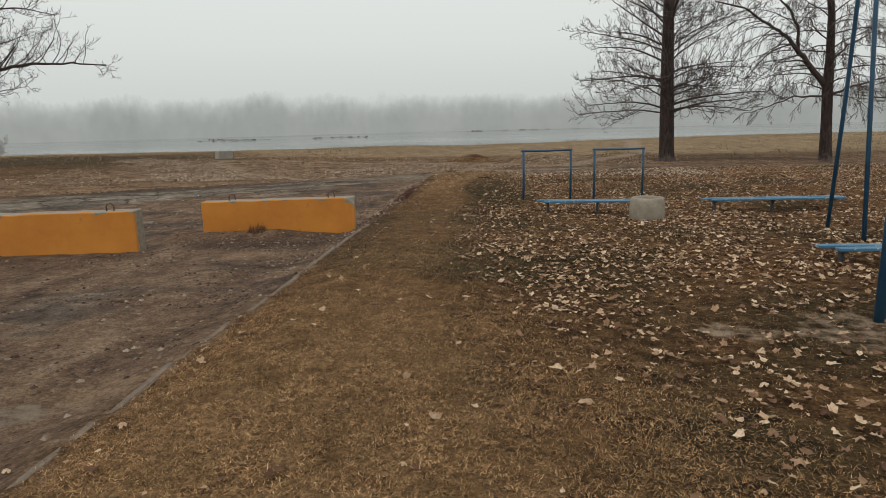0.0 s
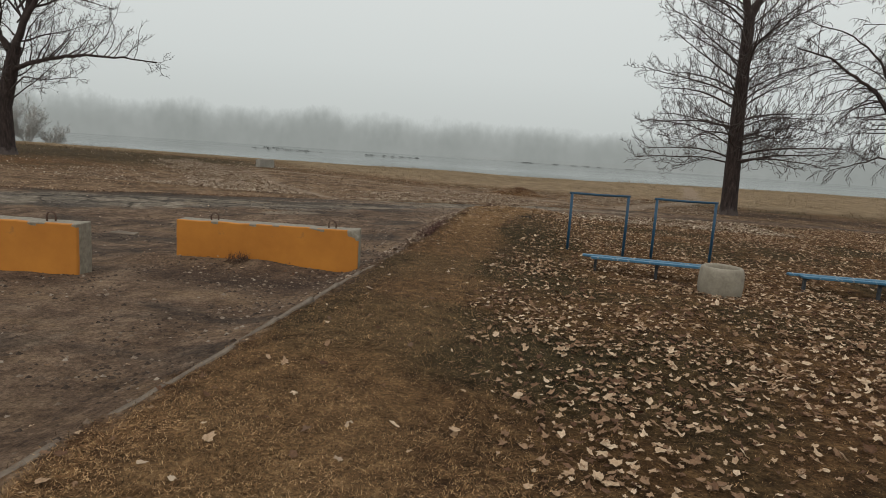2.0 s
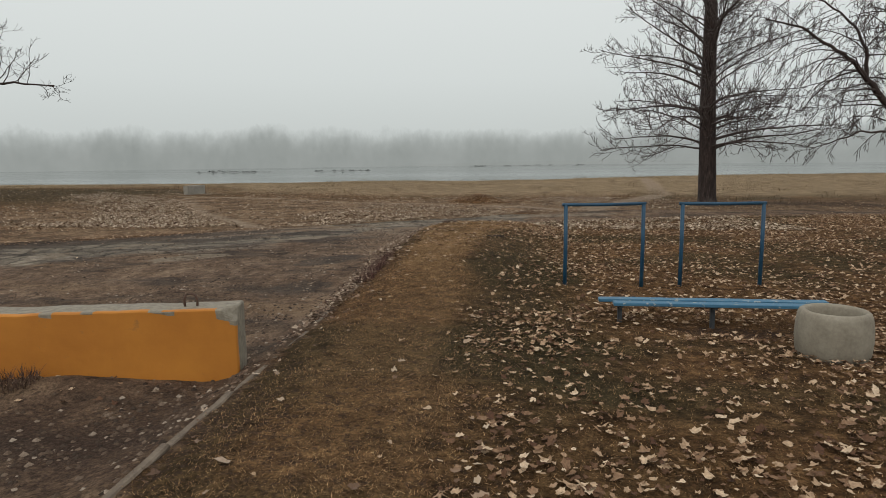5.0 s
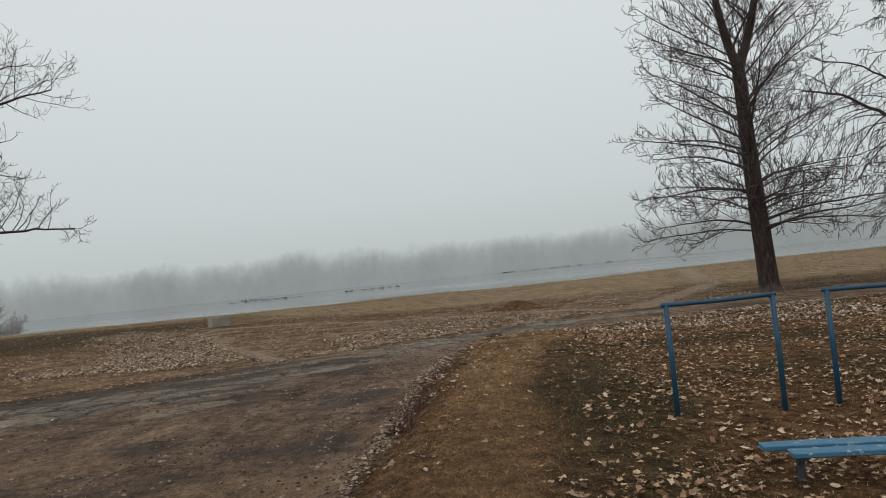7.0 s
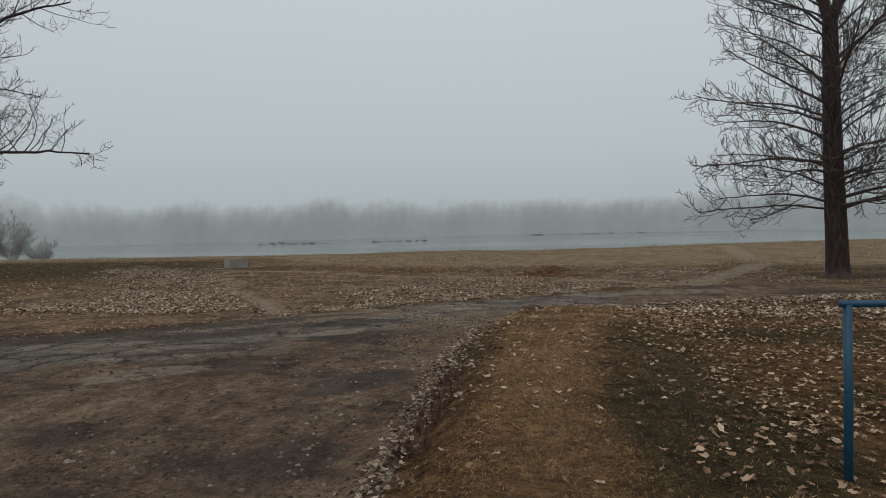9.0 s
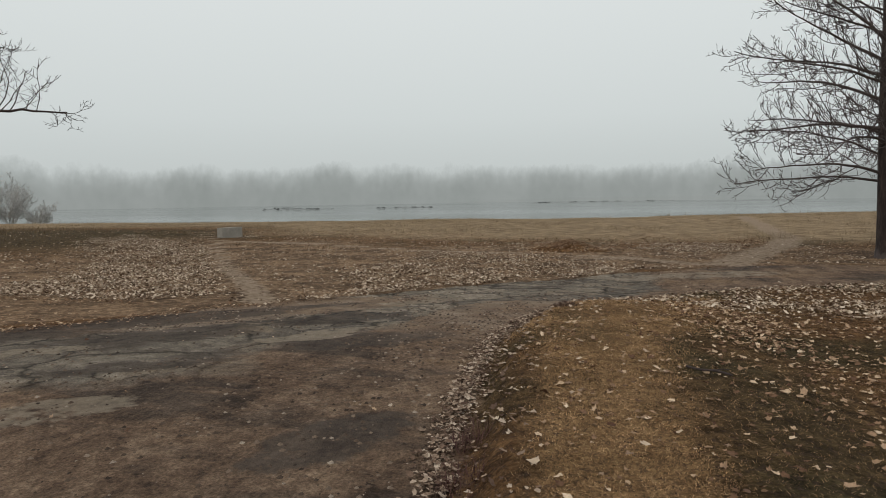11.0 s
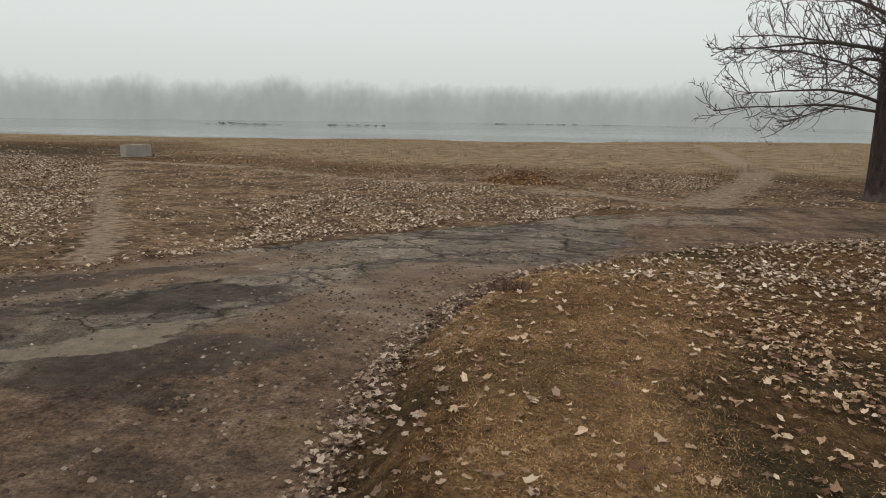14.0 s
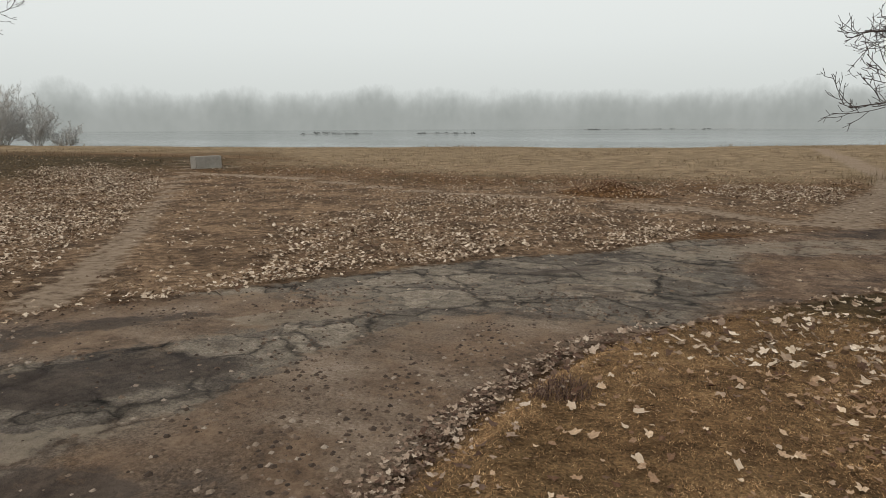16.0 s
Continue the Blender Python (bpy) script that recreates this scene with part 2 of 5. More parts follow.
    for size, wide, lip, low, high in ((0.55, 0.012, 0.07, 0.30, 0.38), (1.2, 0.010, 0.05, 0.46, 0.52)):
        cell = node(nt, "ShaderNodeTexVoronoi", Scale=size)
        nt.links.new(warp2.outputs[0], cell.inputs["Vector"])
        edge = node(nt, "ShaderNodeTexVoronoi", Scale=size)
        edge.feature = "DISTANCE_TO_EDGE"
        nt.links.new(warp2.outputs[0], edge.inputs["Vector"])
        some = ramp(nt, noise_tex(nt, 0.5 + size * 0.4, 4, 0.55, p), (low, 0.0), (high, 1.0))
        tone = nt.nodes.new("ShaderNodeSeparateColor")
        nt.links.new(cell.outputs["Color"], tone.inputs[0])
        tar = mix(nt, 1.0, tar, ramp(nt, tone.outputs[0], (0.0, (0.72, 0.72, 0.72)), (1.0, (1.22, 1.21, 1.18))), "MULTIPLY")
        crack = ramp(nt, edge.outputs["Distance"], (0.0, 0.28), (wide, 0.42), (wide * 2.0, 0.74), (lip, 1.0))
        tar = mix(nt, some, tar, mix(nt, 1.0, tar, crack, "MULTIPLY"))
    sand = ramp(nt, mid, (0.3, (0.15, 0.110, 0.076)), (0.7, (0.27, 0.205, 0.148)))
    tar = mix(nt, ramp(nt, blot, (0.60, 0.0), (0.66, 0.7)), tar, sand)
    damp_shade = noise_tex(nt, 0.8, 5, 0.65, stretch.outputs[0])
    tar = mix(nt, ramp(nt, damp_shade, (0.38, 0.75), (0.46, 0.0)), tar, ramp(nt, mid, (0.35, (0.038, 0.031, 0.027)), (0.65, (0.075, 0.061, 0.051))))
    af = maths(nt, "ADD", attr(nt, "asphalt"), maths(nt, "MULTIPLY", maths(nt, "SUBTRACT", blot, 0.5), 1.15), True)
    road = mix(nt, ramp(nt, af, (0.40, 0.0), (0.62, 1.0)), dirt, tar)
    road = mix(nt, 1.0, road, ramp(nt, fine, (0.32, 0.5), (0.68, 1.45)), "MULTIPLY")
    pebble = ramp(nt, grit, (0.66, 0.0), (0.72, 0.5))
    road = mix(nt, pebble, road, (0.20, 0.17, 0.14))
    crumbs = maths(nt, "ADD", maths(nt, "MULTIPLY", noise_tex(nt, 34, 5, 0.75, p), 0.55), maths(nt, "MULTIPLY", streak, 0.45))
    chips = ramp(nt, crumbs, (0.38, (0.058, 0.042, 0.031)), (0.47, (0.175, 0.126, 0.090)), (0.55, (0.26, 0.194, 0.142)), (0.66, (0.42, 0.335, 0.262)))
    chips = mix(nt, ramp(nt, big, (0.42, 0.0), (0.58, 0.75)), chips, ramp(nt, soil, (0.38, (0.070, 0.044, 0.028)), (0.5, (0.185, 0.118, 0.074)), (0.62, (0.29, 0.196, 0.126))))
    gf = maths(nt, "ADD", attr(nt, "gravel"), maths(nt, "MULTIPLY", maths(nt, "SUBTRACT", mid, 0.5), 1.3), True)
    road = mix(nt, ramp(nt, gf, (0.40, 0.0), (0.66, 0.85)), road, chips)
    rf = maths(nt, "ADD", attr(nt, "road"), maths(nt, "MULTIPLY", maths(nt, "SUBTRACT", mid, 0.5), 0.9), True)
    rmask = ramp(nt, rf, (0.40, 0.0), (0.60, 1.0))
    col = mix(nt, rmask, col, road)
    ragged = maths(nt, "MULTIPLY", maths(nt, "SUBTRACT", maths(nt, "ADD", maths(nt, "MULTIPLY", streak, 0.6), maths(nt, "MULTIPLY", mid, 0.4)), 0.5), 2.2)
    sf = maths(nt, "ADD", attr(nt, "stain"), ragged, True)
    col = mix(nt, ramp(nt, sf, (0.42, 0.0), (0.62, 0.85)), col, ramp(nt, soil, (0.38, (0.034, 0.026, 0.022)), (0.6, (0.092, 0.072, 0.058))))
    wf = maths(nt, "ADD", attr(nt, "worn"), ragged, True)
    col = mix(nt, ramp(nt, wf, (0.45, 0.0), (0.62, 0.8)), col, ramp(nt, soil, (0.38, (0.155, 0.122, 0.090)), (0.6, (0.30, 0.245, 0.185))))
    # Mask darkens damp soil and carries painted shade under benches and trees.
    df = maths(nt, "ADD", maths(nt, "MULTIPLY", attr(nt, "damp_shade"), 0.75), maths(nt, "MULTIPLY", maths(nt, "SUBTRACT", lumps, 0.5), 1.5), True)
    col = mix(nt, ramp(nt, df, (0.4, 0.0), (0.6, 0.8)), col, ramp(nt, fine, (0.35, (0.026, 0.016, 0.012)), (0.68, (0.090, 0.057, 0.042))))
    nt.links.new(col, b.inputs["Base Color"])
    wet = mix(nt, rmask, (0.95, 0.95, 0.95), ramp(nt, streak, (0.35, 0.80), (0.6, 0.95)))
    nt.links.new(wet, b.inputs["Roughness"])
    b.inputs["Specular IOR Level"].default_value = 0.08
    bump(nt, b, maths(nt, "ADD", fine, maths(nt, "MULTIPLY", mid, 2.0)), 0.9, 0.045)
    return m


def noise_colour(nt, scale, vec):
    n = node(nt, "ShaderNodeTexNoise", Scale=scale, Detail=3.0)
    nt.links.new(vec, n.inputs["Vector"])
    return n.outputs["Color"]


def simple(name, stops, scale, rough=0.8, relief=0.3, distance=0.004, detail=5.0, metal=0.0, obj=True):
    """A surface with two scales of noise between the given colours."""
    m, nt, b = mat(name)
    tc = nt.nodes.new("ShaderNodeTexCoord").outputs["Object"]
    n1, n2 = noise_tex(nt, scale, detail, 0.6, tc), noise_tex(nt, scale * 9, 4, 0.65, tc)
    both = maths(nt, "ADD", maths(nt, "MULTIPLY", n1, 0.65), maths(nt, "MULTIPLY", n2, 0.35))
    col = ramp(nt, both, *stops)
    nt.links.new(col, b.inputs["Base Color"])
    b.inputs["Roughness"].default_value, b.inputs["Metallic"].default_value = rough, metal
    bump(nt, b, both, relief, distance)
    return m


def island_material(name, stops, rough=0.85, patches=0.0):
    m, nt, b = mat(name)
    g = nt.nodes.new("ShaderNodeNewGeometry")
    col = ramp(nt, g.outputs["Random Per Island"], *stops)
    col = mix(nt, 1.0, col, ramp(nt, noise_tex(nt, 60, 3, 0.6, g.outputs["Position"]), (0.3, 0.7), (0.7, 1.2)), "MULTIPLY")
    if patches:
        spots = noise_tex(nt, 2.3, 5, 0.65, g.outputs["Position"])
        clumps = noise_tex(nt, 17, 4, 0.6, g.outputs["Position"])
        low, high = 1 - patches, 1 + patches
        col = mix(nt, 1.0, col, ramp(nt, spots, (0.36, (low, low * 0.97, low * 0.9)), (0.64, (high, high, high * 1.04))), "MULTIPLY")
        col = mix(nt, 1.0, col, ramp(nt, clumps, (0.36, (0.5, 0.46, 0.42)), (0.62, (1.3, 1.3, 1.3))), "MULTIPLY")
    nt.links.new(col, b.inputs["Base Color"])
    b.inputs["Roughness"].default_value = rough
    b.inputs["Specular IOR Level"].default_value = 0.25
    return m


def painted_concrete():
    """Orange paint on the front of a concrete block, worn through at the edges; bare concrete on top and ends."""
    m, nt, b = mat("orange_paint_on_concrete")
    tc = nt.nodes.new("ShaderNodeTexCoord").outputs["Object"]
    n1, n2, n3 = noise_tex(nt, 1.6, 5, 0.6, tc), noise_tex(nt, 14, 5, 0.65, tc), noise_tex(nt, 6, 6, 0.7, tc)
    paint = ramp(nt, n1, (0.3, (0.40, 0.142, 0.014)), (0.7, (0.53, 0.205, 0.024)))
    paint = mix(nt, ramp(nt, n3, (0.62, 0.0), (0.72, 0.7)), paint, (0.27, 0.125, 0.04))
    bare = ramp(nt, n2, (0.3, (0.150, 0.126, 0.092)), (0.7, (0.29, 0.252, 0.195)))
    front = attr(nt, "paint")
    f = maths(nt, "ADD", front, maths(nt, "MULTIPLY", maths(nt, "SUBTRACT", n3, 0.5), 0.5))
    col = mix(nt, ramp(nt, f, (0.44, 0.0), (0.5, 1.0)), bare, paint)
    nt.links.new(col, b.inputs["Base Color"])
    b.inputs["Roughness"].default_value = 0.75
    bump(nt, b, n2, 0.35, 0.006)
    return m


def blue_paint():
    m, nt, b = mat("weathered_blue_paint")
    tc = nt.nodes.new("ShaderNodeTexCoord").outputs["Object"]
    n1, n2 = noise_tex(nt, 3.0, 5, 0.6, tc), noise_tex(nt, 22, 5, 0.7, tc)
    col = ramp(nt, n1, (0.3, (0.006, 0.040, 0.083)), (0.7, (0.012, 0.072, 0.132)))
    col = mix(nt, ramp(nt, n2, (0.66, 0.0), (0.74, 0.8)), col, (0.16, 0.12, 0.09))
    nt.links.new(col, b.inputs["Base Color"])
    b.inputs["Roughness"].default_value = 0.5
    bump(nt, b, n2, 0.2, 0.002)
    return m


def bench_paint():
    m, nt, b = mat("flaking_blue_bench_paint")
    tc = nt.nodes.new("ShaderNodeTexCoord").outputs["Object"]
    stretch = node(nt, "ShaderNodeMapping")
    stretch.inputs["Scale"].default_value = (0.12, 1, 1)
    nt.links.new(tc, stretch.inputs["Vector"])
    n1, n2 = noise_tex(nt, 40, 5, 0.6, stretch.outputs[0]), noise_tex(nt, 9, 6, 0.7, tc)
    col = ramp(nt, n1, (0.3, (0.026, 0.110, 0.195)), (0.7, (0.062, 0.180, 0.28)))
    col = mix(nt, ramp(nt, n2, (0.58, 0.0), (0.63, 0.9)), col, (0.40, 0.40, 0.37))
    nt.links.new(col, b.inputs["Base Color"])
    b.inputs["Roughness"].default_value = 0.55
    bump(nt, b, n1, 0.3, 0.003)
    return m


def water_material():
    m, nt, b = mat("still_river_water")
    p = place(nt)
    sc = node(nt, "ShaderNodeMapping")
    sc.inputs["Scale"].default_value = (0.25, 1, 1)
    nt.links.new(p, sc.inputs["Vector"])
    n1, n2 = noise_tex(nt, 0.9, 3, 0.5, sc.outputs[0]), noise_tex(nt, 0.035, 3, 0.5, sc.outputs[0])
    b.inputs["Base Color"].default_value = (0.10, 0.12, 0.115, 1)
    nt.links.new(ramp(nt, n2, (0.48, 0.02), (0.58, 0.07)), b.inputs["Roughness"])
    b.inputs["IOR"].default_value = 1.33
    calm = ramp(nt, n2, (0.40, 0.25), (0.56, 1.0))
    bump(nt, b, maths(nt, "MULTIPLY", n1, calm), 0.35, 0.30)
    return m


def mist_wood_material():
    """The far wood as a glowing sheet; mist is painted in, fading upwards to sky."""
    m, nt, b = mat("far_wood_painted_mist")
    nt.nodes.remove(b)
    p = place(nt)
    sep = nt.nodes.new("ShaderNodeSeparateXYZ")
    nt.links.new(p, sep.inputs[0])
    flat = node(nt, "ShaderNodeMapping")
    flat.inputs["Scale"].default_value = (1, 1, 0.6)
    nt.links.new(p, flat.inputs["Vector"])
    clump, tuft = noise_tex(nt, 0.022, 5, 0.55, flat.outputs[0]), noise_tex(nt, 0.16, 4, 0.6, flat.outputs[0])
    # Haze put into the colour: mist-grey emission, more transparent with height.
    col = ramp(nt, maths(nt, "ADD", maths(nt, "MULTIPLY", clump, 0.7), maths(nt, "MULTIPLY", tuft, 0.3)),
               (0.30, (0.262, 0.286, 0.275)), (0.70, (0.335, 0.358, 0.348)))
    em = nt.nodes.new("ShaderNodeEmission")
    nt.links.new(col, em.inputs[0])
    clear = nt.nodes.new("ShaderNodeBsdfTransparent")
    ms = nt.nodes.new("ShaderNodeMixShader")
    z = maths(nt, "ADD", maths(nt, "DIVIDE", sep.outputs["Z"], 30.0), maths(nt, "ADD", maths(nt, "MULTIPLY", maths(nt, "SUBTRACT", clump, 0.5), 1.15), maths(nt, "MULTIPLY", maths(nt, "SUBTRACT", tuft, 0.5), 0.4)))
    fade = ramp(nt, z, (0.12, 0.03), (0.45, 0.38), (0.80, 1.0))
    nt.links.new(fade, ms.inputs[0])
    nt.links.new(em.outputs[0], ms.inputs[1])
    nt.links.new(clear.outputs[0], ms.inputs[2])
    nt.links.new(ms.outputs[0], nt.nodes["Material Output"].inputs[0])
    return m


M_SOIL = soil_material()
M_BLOCK = painted_concrete()
M_PLANTER = simple("pale_cast_concrete", ((0.3, (0.165, 0.138, 0.102)), (0.55, (0.275, 0.240, 0.184)), (0.75, (0.36, 0.322, 0.258))), 3.5, 0.85, 0.35, 0.005)
M_PALE = simple("bleached_concrete", ((0.3, (0.20, 0.182, 0.155)), (0.7, (0.36, 0.33, 0.285))), 2.5, 0.85, 0.3, 0.006)
M_KERB = simple("mossy_grey_kerb_concrete", ((0.3, (0.072, 0.050, 0.036)), (0.5, (0.145, 0.108, 0.078)), (0.72, (0.23, 0.183, 0.137))), 5.0, 0.9, 0.5, 0.006)
M_RUST = simple("rusty_steel", ((0.3, (0.05, 0.028, 0.02)), (0.7, (0.13, 0.07, 0.045))), 20, 0.8, 0.4, 0.002)
M_BLUE = blue_paint()
M_BENCH = bench_paint()
M_LEG = simple("dark_painted_steel", ((0.3, (0.025, 0.03, 0.035)), (0.7, (0.06, 0.065, 0.07))), 12, 0.7, 0.3, 0.002)
M_EARTH = simple("dark_damp_earth", ((0.3, (0.045, 0.03, 0.02)), (0.7, (0.10, 0.07, 0.048))), 7, 0.95, 0.8, 0.02)
M_BARK = simple("dark_furrowed_bark", ((0.3, (0.022, 0.015, 0.012)), (0.55, (0.056, 0.038, 0.033)), (0.75, (0.10, 0.074, 0.064))), 2.2, 0.95, 0.9, 0.03)


def bark_material():
    m, nt, b = mat("dark_bark_with_scuffed_foot")
    tc = nt.nodes.new("ShaderNodeTexCoord").outputs["Object"]
    tall = node(nt, "ShaderNodeMapping")
    tall.inputs["Scale"].default_value = (1, 1, 0.22)
    nt.links.new(tc, tall.inputs["Vector"])
    ridge, grain, patch = noise_tex(nt, 9, 5, 0.65, tall.outputs[0]), noise_tex(nt, 30, 4, 0.6, tc), noise_tex(nt, 3.2, 4, 0.6, tc)
    both = maths(nt, "ADD", maths(nt, "MULTIPLY", ridge, 0.7), maths(nt, "MULTIPLY", grain, 0.3))
    col = ramp(nt, both, (0.38, (0.012, 0.008, 0.007)), (0.52, (0.038, 0.024, 0.020)), (0.66, (0.082, 0.056, 0.048)))
    sep = nt.nodes.new("ShaderNodeSeparateXYZ")
    nt.links.new(tc, sep.inputs[0])
    low = maths(nt, "ADD", maths(nt, "MULTIPLY", sep.outputs["Z"], -0.9), maths(nt, "MULTIPLY", patch, 1.6))
    col = mix(nt, ramp(nt, low, (0.30, 0.0), (0.62, 0.6)), col, (0.12, 0.095, 0.088))
    nt.links.new(col, b.inputs["Base Color"])
    b.inputs["Roughness"].default_value = 0.95
    bump(nt, b, both, 1.0, 0.05)
    return m


M_TRUNK = bark_material()
M_TWIG = simple("dark_twig_bark", ((0.3, (0.042, 0.031, 0.027)), (0.7, (0.088, 0.067, 0.060))), 3.0, 0.95, 0.2, 0.004)
M_PALE_LEAF = island_material("bleached_fallen_leaf", ((0.0, (0.085, 0.046, 0.027)), (0.26, (0.185, 0.117, 0.073)), (0.55, (0.36, 0.265, 0.185)), (0.82, (0.54, 0.43, 0.32)), (1.0, (0.68, 0.57, 0.45))))
M_LEAF = island_material("dry_fallen_leaf", ((0.0, (0.085, 0.040, 0.022)), (0.25, (0.174, 0.096, 0.054)), (0.55, (0.30, 0.186, 0.110)), (0.8, (0.46, 0.320, 0.204)), (1.0, (0.62, 0.475, 0.335))))
M_DRIFT = island_material("drifted_brown_leaf", ((0.0, (0.065, 0.034, 0.022)), (0.4, (0.175, 0.112, 0.077)), (0.75, (0.33, 0.24, 0.172)), (1.0, (0.50, 0.40, 0.31))))
M_STRAW = island_material("dry_straw_blade", ((0.0, (0.132, 0.067, 0.027)), (0.42, (0.305, 0.175, 0.078)), (0.78, (0.44, 0.273, 0.130)), (1.0, (0.55, 0.375, 0.200))), patches=0.32)
M_OLIVE = island_material("withered_olive_blade", ((0.0, (0.031, 0.020, 0.0075)), (0.5, (0.092, 0.058, 0.023)), (1.0, (0.178, 0.114, 0.048))), patches=0.4)
M_DARKBLADE = island_material("dark_dead_blade", ((0.0, (0.04, 0.022, 0.017)), (1.0, (0.16, 0.095, 0.065))))
M_WEED = island_material("dead_weed_stalk", ((0.0, (0.045, 0.020, 0.018)), (1.0, (0.15, 0.075, 0.06))))
M_CLOD = island_material("earth_crumb", ((0.0, (0.035, 0.023, 0.016)), (0.6, (0.115, 0.077, 0.053)), (0.85, (0.19, 0.136, 0.097)), (1.0, (0.34, 0.275, 0.215))))
M_REED = island_material("dead_reed", ((0.0, (0.085, 0.056, 0.03)), (1.0, (0.24, 0.17, 0.095))))
M_WATER = water_material()
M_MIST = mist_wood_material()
M_ISLET = simple("wet_reed_bed", ((0.3, (0.19, 0.20, 0.195)), (0.7, (0.30, 0.31, 0.30))), 0.4, 0.95, 0.3, 0.05)
# Twig colour lifted to pale grey to imitate mist over the distant shrubs.
M_SHRUB = simple("mist_paled_twig", ((0.3, (0.42, 0.415, 0.40)), (0.7, (0.54, 0.535, 0.52))), 1.0, 0.95, 0.1, 0.01)


# ---- mesh helpers ----
def mesh_object(name, verts, faces, material, parent=None, label="", smooth_shade=True, attributes=()):
    """One mesh object from arrays; faces all have the same number of corners."""
    verts, faces = np.asarray(verts, np.float32), np.asarray(faces, np.int32)
    me = bpy.data.meshes.new(name)
    n, k = faces.shape
    me.vertices.add(len(verts))
    me.vertices.foreach_set("co", verts.ravel())
    me.loops.add(n * k)
    me.loops.foreach_set("vertex_index", faces.ravel())
    me.polygons.add(n)
    me.polygons.foreach_set("loop_start", np.arange(0, n * k, k, dtype=np.int32))
    me.polygons.foreach_set("use_smooth", np.full(n, smooth_shade))
    for key, values in attributes:
        a = me.attributes.new(key, "FLOAT", "POINT")
        a.data.foreach_set("value", np.asarray(values, np.float32))
    me.update(calc_edges=True)
    me.validate()
    me.materials.append(material)
    ob = new(name, me)
    ob.parent = parent
    if label:
        tagged(ob, label)
    return ob


def part(name, bm, material, parent=None, label="", shade=False):
    me = bpy.data.meshes.new(name)
    bmesh.ops.recalc_face_normals(bm, faces=bm.faces)
    bm.to_mesh(me)
    bm.free()
    me.materials.append(material)
    for p in me.polygons:
        p.use_smooth = shade
    ob = new(name, me)
    ob.parent = parent
    if label:
        tagged(ob, label)
    return ob


def thing(name, x, y, turn=0.0, sink=0.0, label="", category="", group=""):
    """The Empty at the base of a thing, standing on the ground."""
    z = float(height(x, y)) - sink
    ob = new(name)
    ob.matrix_world = pose(x, y, z, 0, 0, turn)
    ob.empty_display_size = 0.1
    return tagged(ob, label, category, group)


def box_bm(size, at=(0, 0, 0), bevel=0.0, segments=2, turn=0.0, cuts=0, wobble=0.0):
    bm = bmesh.new()
    bmesh.ops.create_cube(bm, size=1)
    bmesh.ops.scale(bm, vec=size, verts=bm.verts)
    if cuts:
        bmesh.ops.subdivide_edges(bm, edges=bm.edges, cuts=cuts, use_grid_fill=True)
    if bevel:
        bmesh.ops.bevel(bm, geom=[e for e in bm.edges if e.calc_face_angle(0) > 0.5], offset=bevel, segments=segments, affect="EDGES")
    if wobble:
        for v in bm.verts:
            v.co += Vector((noise.noise(v.co * 5 + Vector((3, 1, 7))), noise.noise(v.co * 5), noise.noise(v.co * 5 + Vector((9, 4, 2))))) * wobble
    bmesh.ops.transform(bm, matrix=pose(*at, 0, 0, turn), verts=bm.verts)
    return bm


def tube_arrays(points, radii, sides):
    """Verts and quads of a tube along points; the tip is closed to nearly a point."""
    pts = np.asarray(points, float)
    tang = np.gradient(pts, axis=0)
    tang /= np.linalg.norm(tang, axis=1, keepdims=True) + 1e-9
    ref = np.array((0.0, 0.0, 1.0)) if abs(tang[0][2]) < 0.9 else np.array((1.0, 0.0, 0.0))
    u = np.cross(tang, ref)
    u /= np.linalg.norm(u, axis=1, keepdims=True) + 1e-9
    w = np.cross(tang, u)
    a = np.arange(sides) * 2 * math.pi / sides
    r = np.asarray(radii, float)[:, None, None]
    ring = pts[:, None, :] + r * (np.cos(a)[None, :, None] * u[:, None, :] + np.sin(a)[None, :, None] * w[:, None, :])
    n = len(pts)
    i = np.arange(n - 1)[:, None] * sides
    j = np.arange(sides)[None, :]
    k = (j + 1) % sides
    quads = np.stack((i + j, i + k, i + k + sides, i + j + sides), -1).reshape(-1, 4)
    return ring.reshape(-1, 3), quads


class Tubes:
    def __init__(self):
        self.v, self.f, self.n = [], [], 0

    def add(self, points, radii, sides=6):
        v, f = tube_arrays(points, radii, sides)
        self.v.append(v)
        self.f.append(f + self.n)
        self.n += len(v)

    def make(self, name, material, parent=None, label=""):
        return mesh_object(name, np.concatenate(self.v), np.concatenate(self.f), material, parent, label)


def pipe(name, points, radius, material, parent, label="", sides=10, closed_ends=True):
    t = Tubes()
    pts = [Vector(p) for p in points]
    if closed_ends:
        d0, d1 = (pts[1] - pts[0]).normalized() * 0.002, (pts[-1] - pts[-2]).normalized() * 0.002
        pts = [pts[0] - d0] + pts + [pts[-1] + d1]
        t.add(pts, [radius * 0.05] + [radius] * (len(pts) - 2) + [radius * 0.05], sides)
    else:
        t.add(pts, [radius] * len(pts), sides)
    return t.make(name, material, parent, label)


# ---- ground and road ----
def spread(lo, hi, step, far_lo, far_hi, grow=1.11):
    mid = list(np.arange(lo, hi + 1e-6, step))
    up, s, v = [], step, mid[-1]
    while v < far_hi:
        s = min(s * grow, 40)
        v += s
        up.append(v)
    down, s, v = [], step, mid[0]
    while v > far_lo:
        s = min(s * grow, 40)
        v -= s
        down.append(v)
    return np.array(down[::-1] + mid + up)


GRID = {}


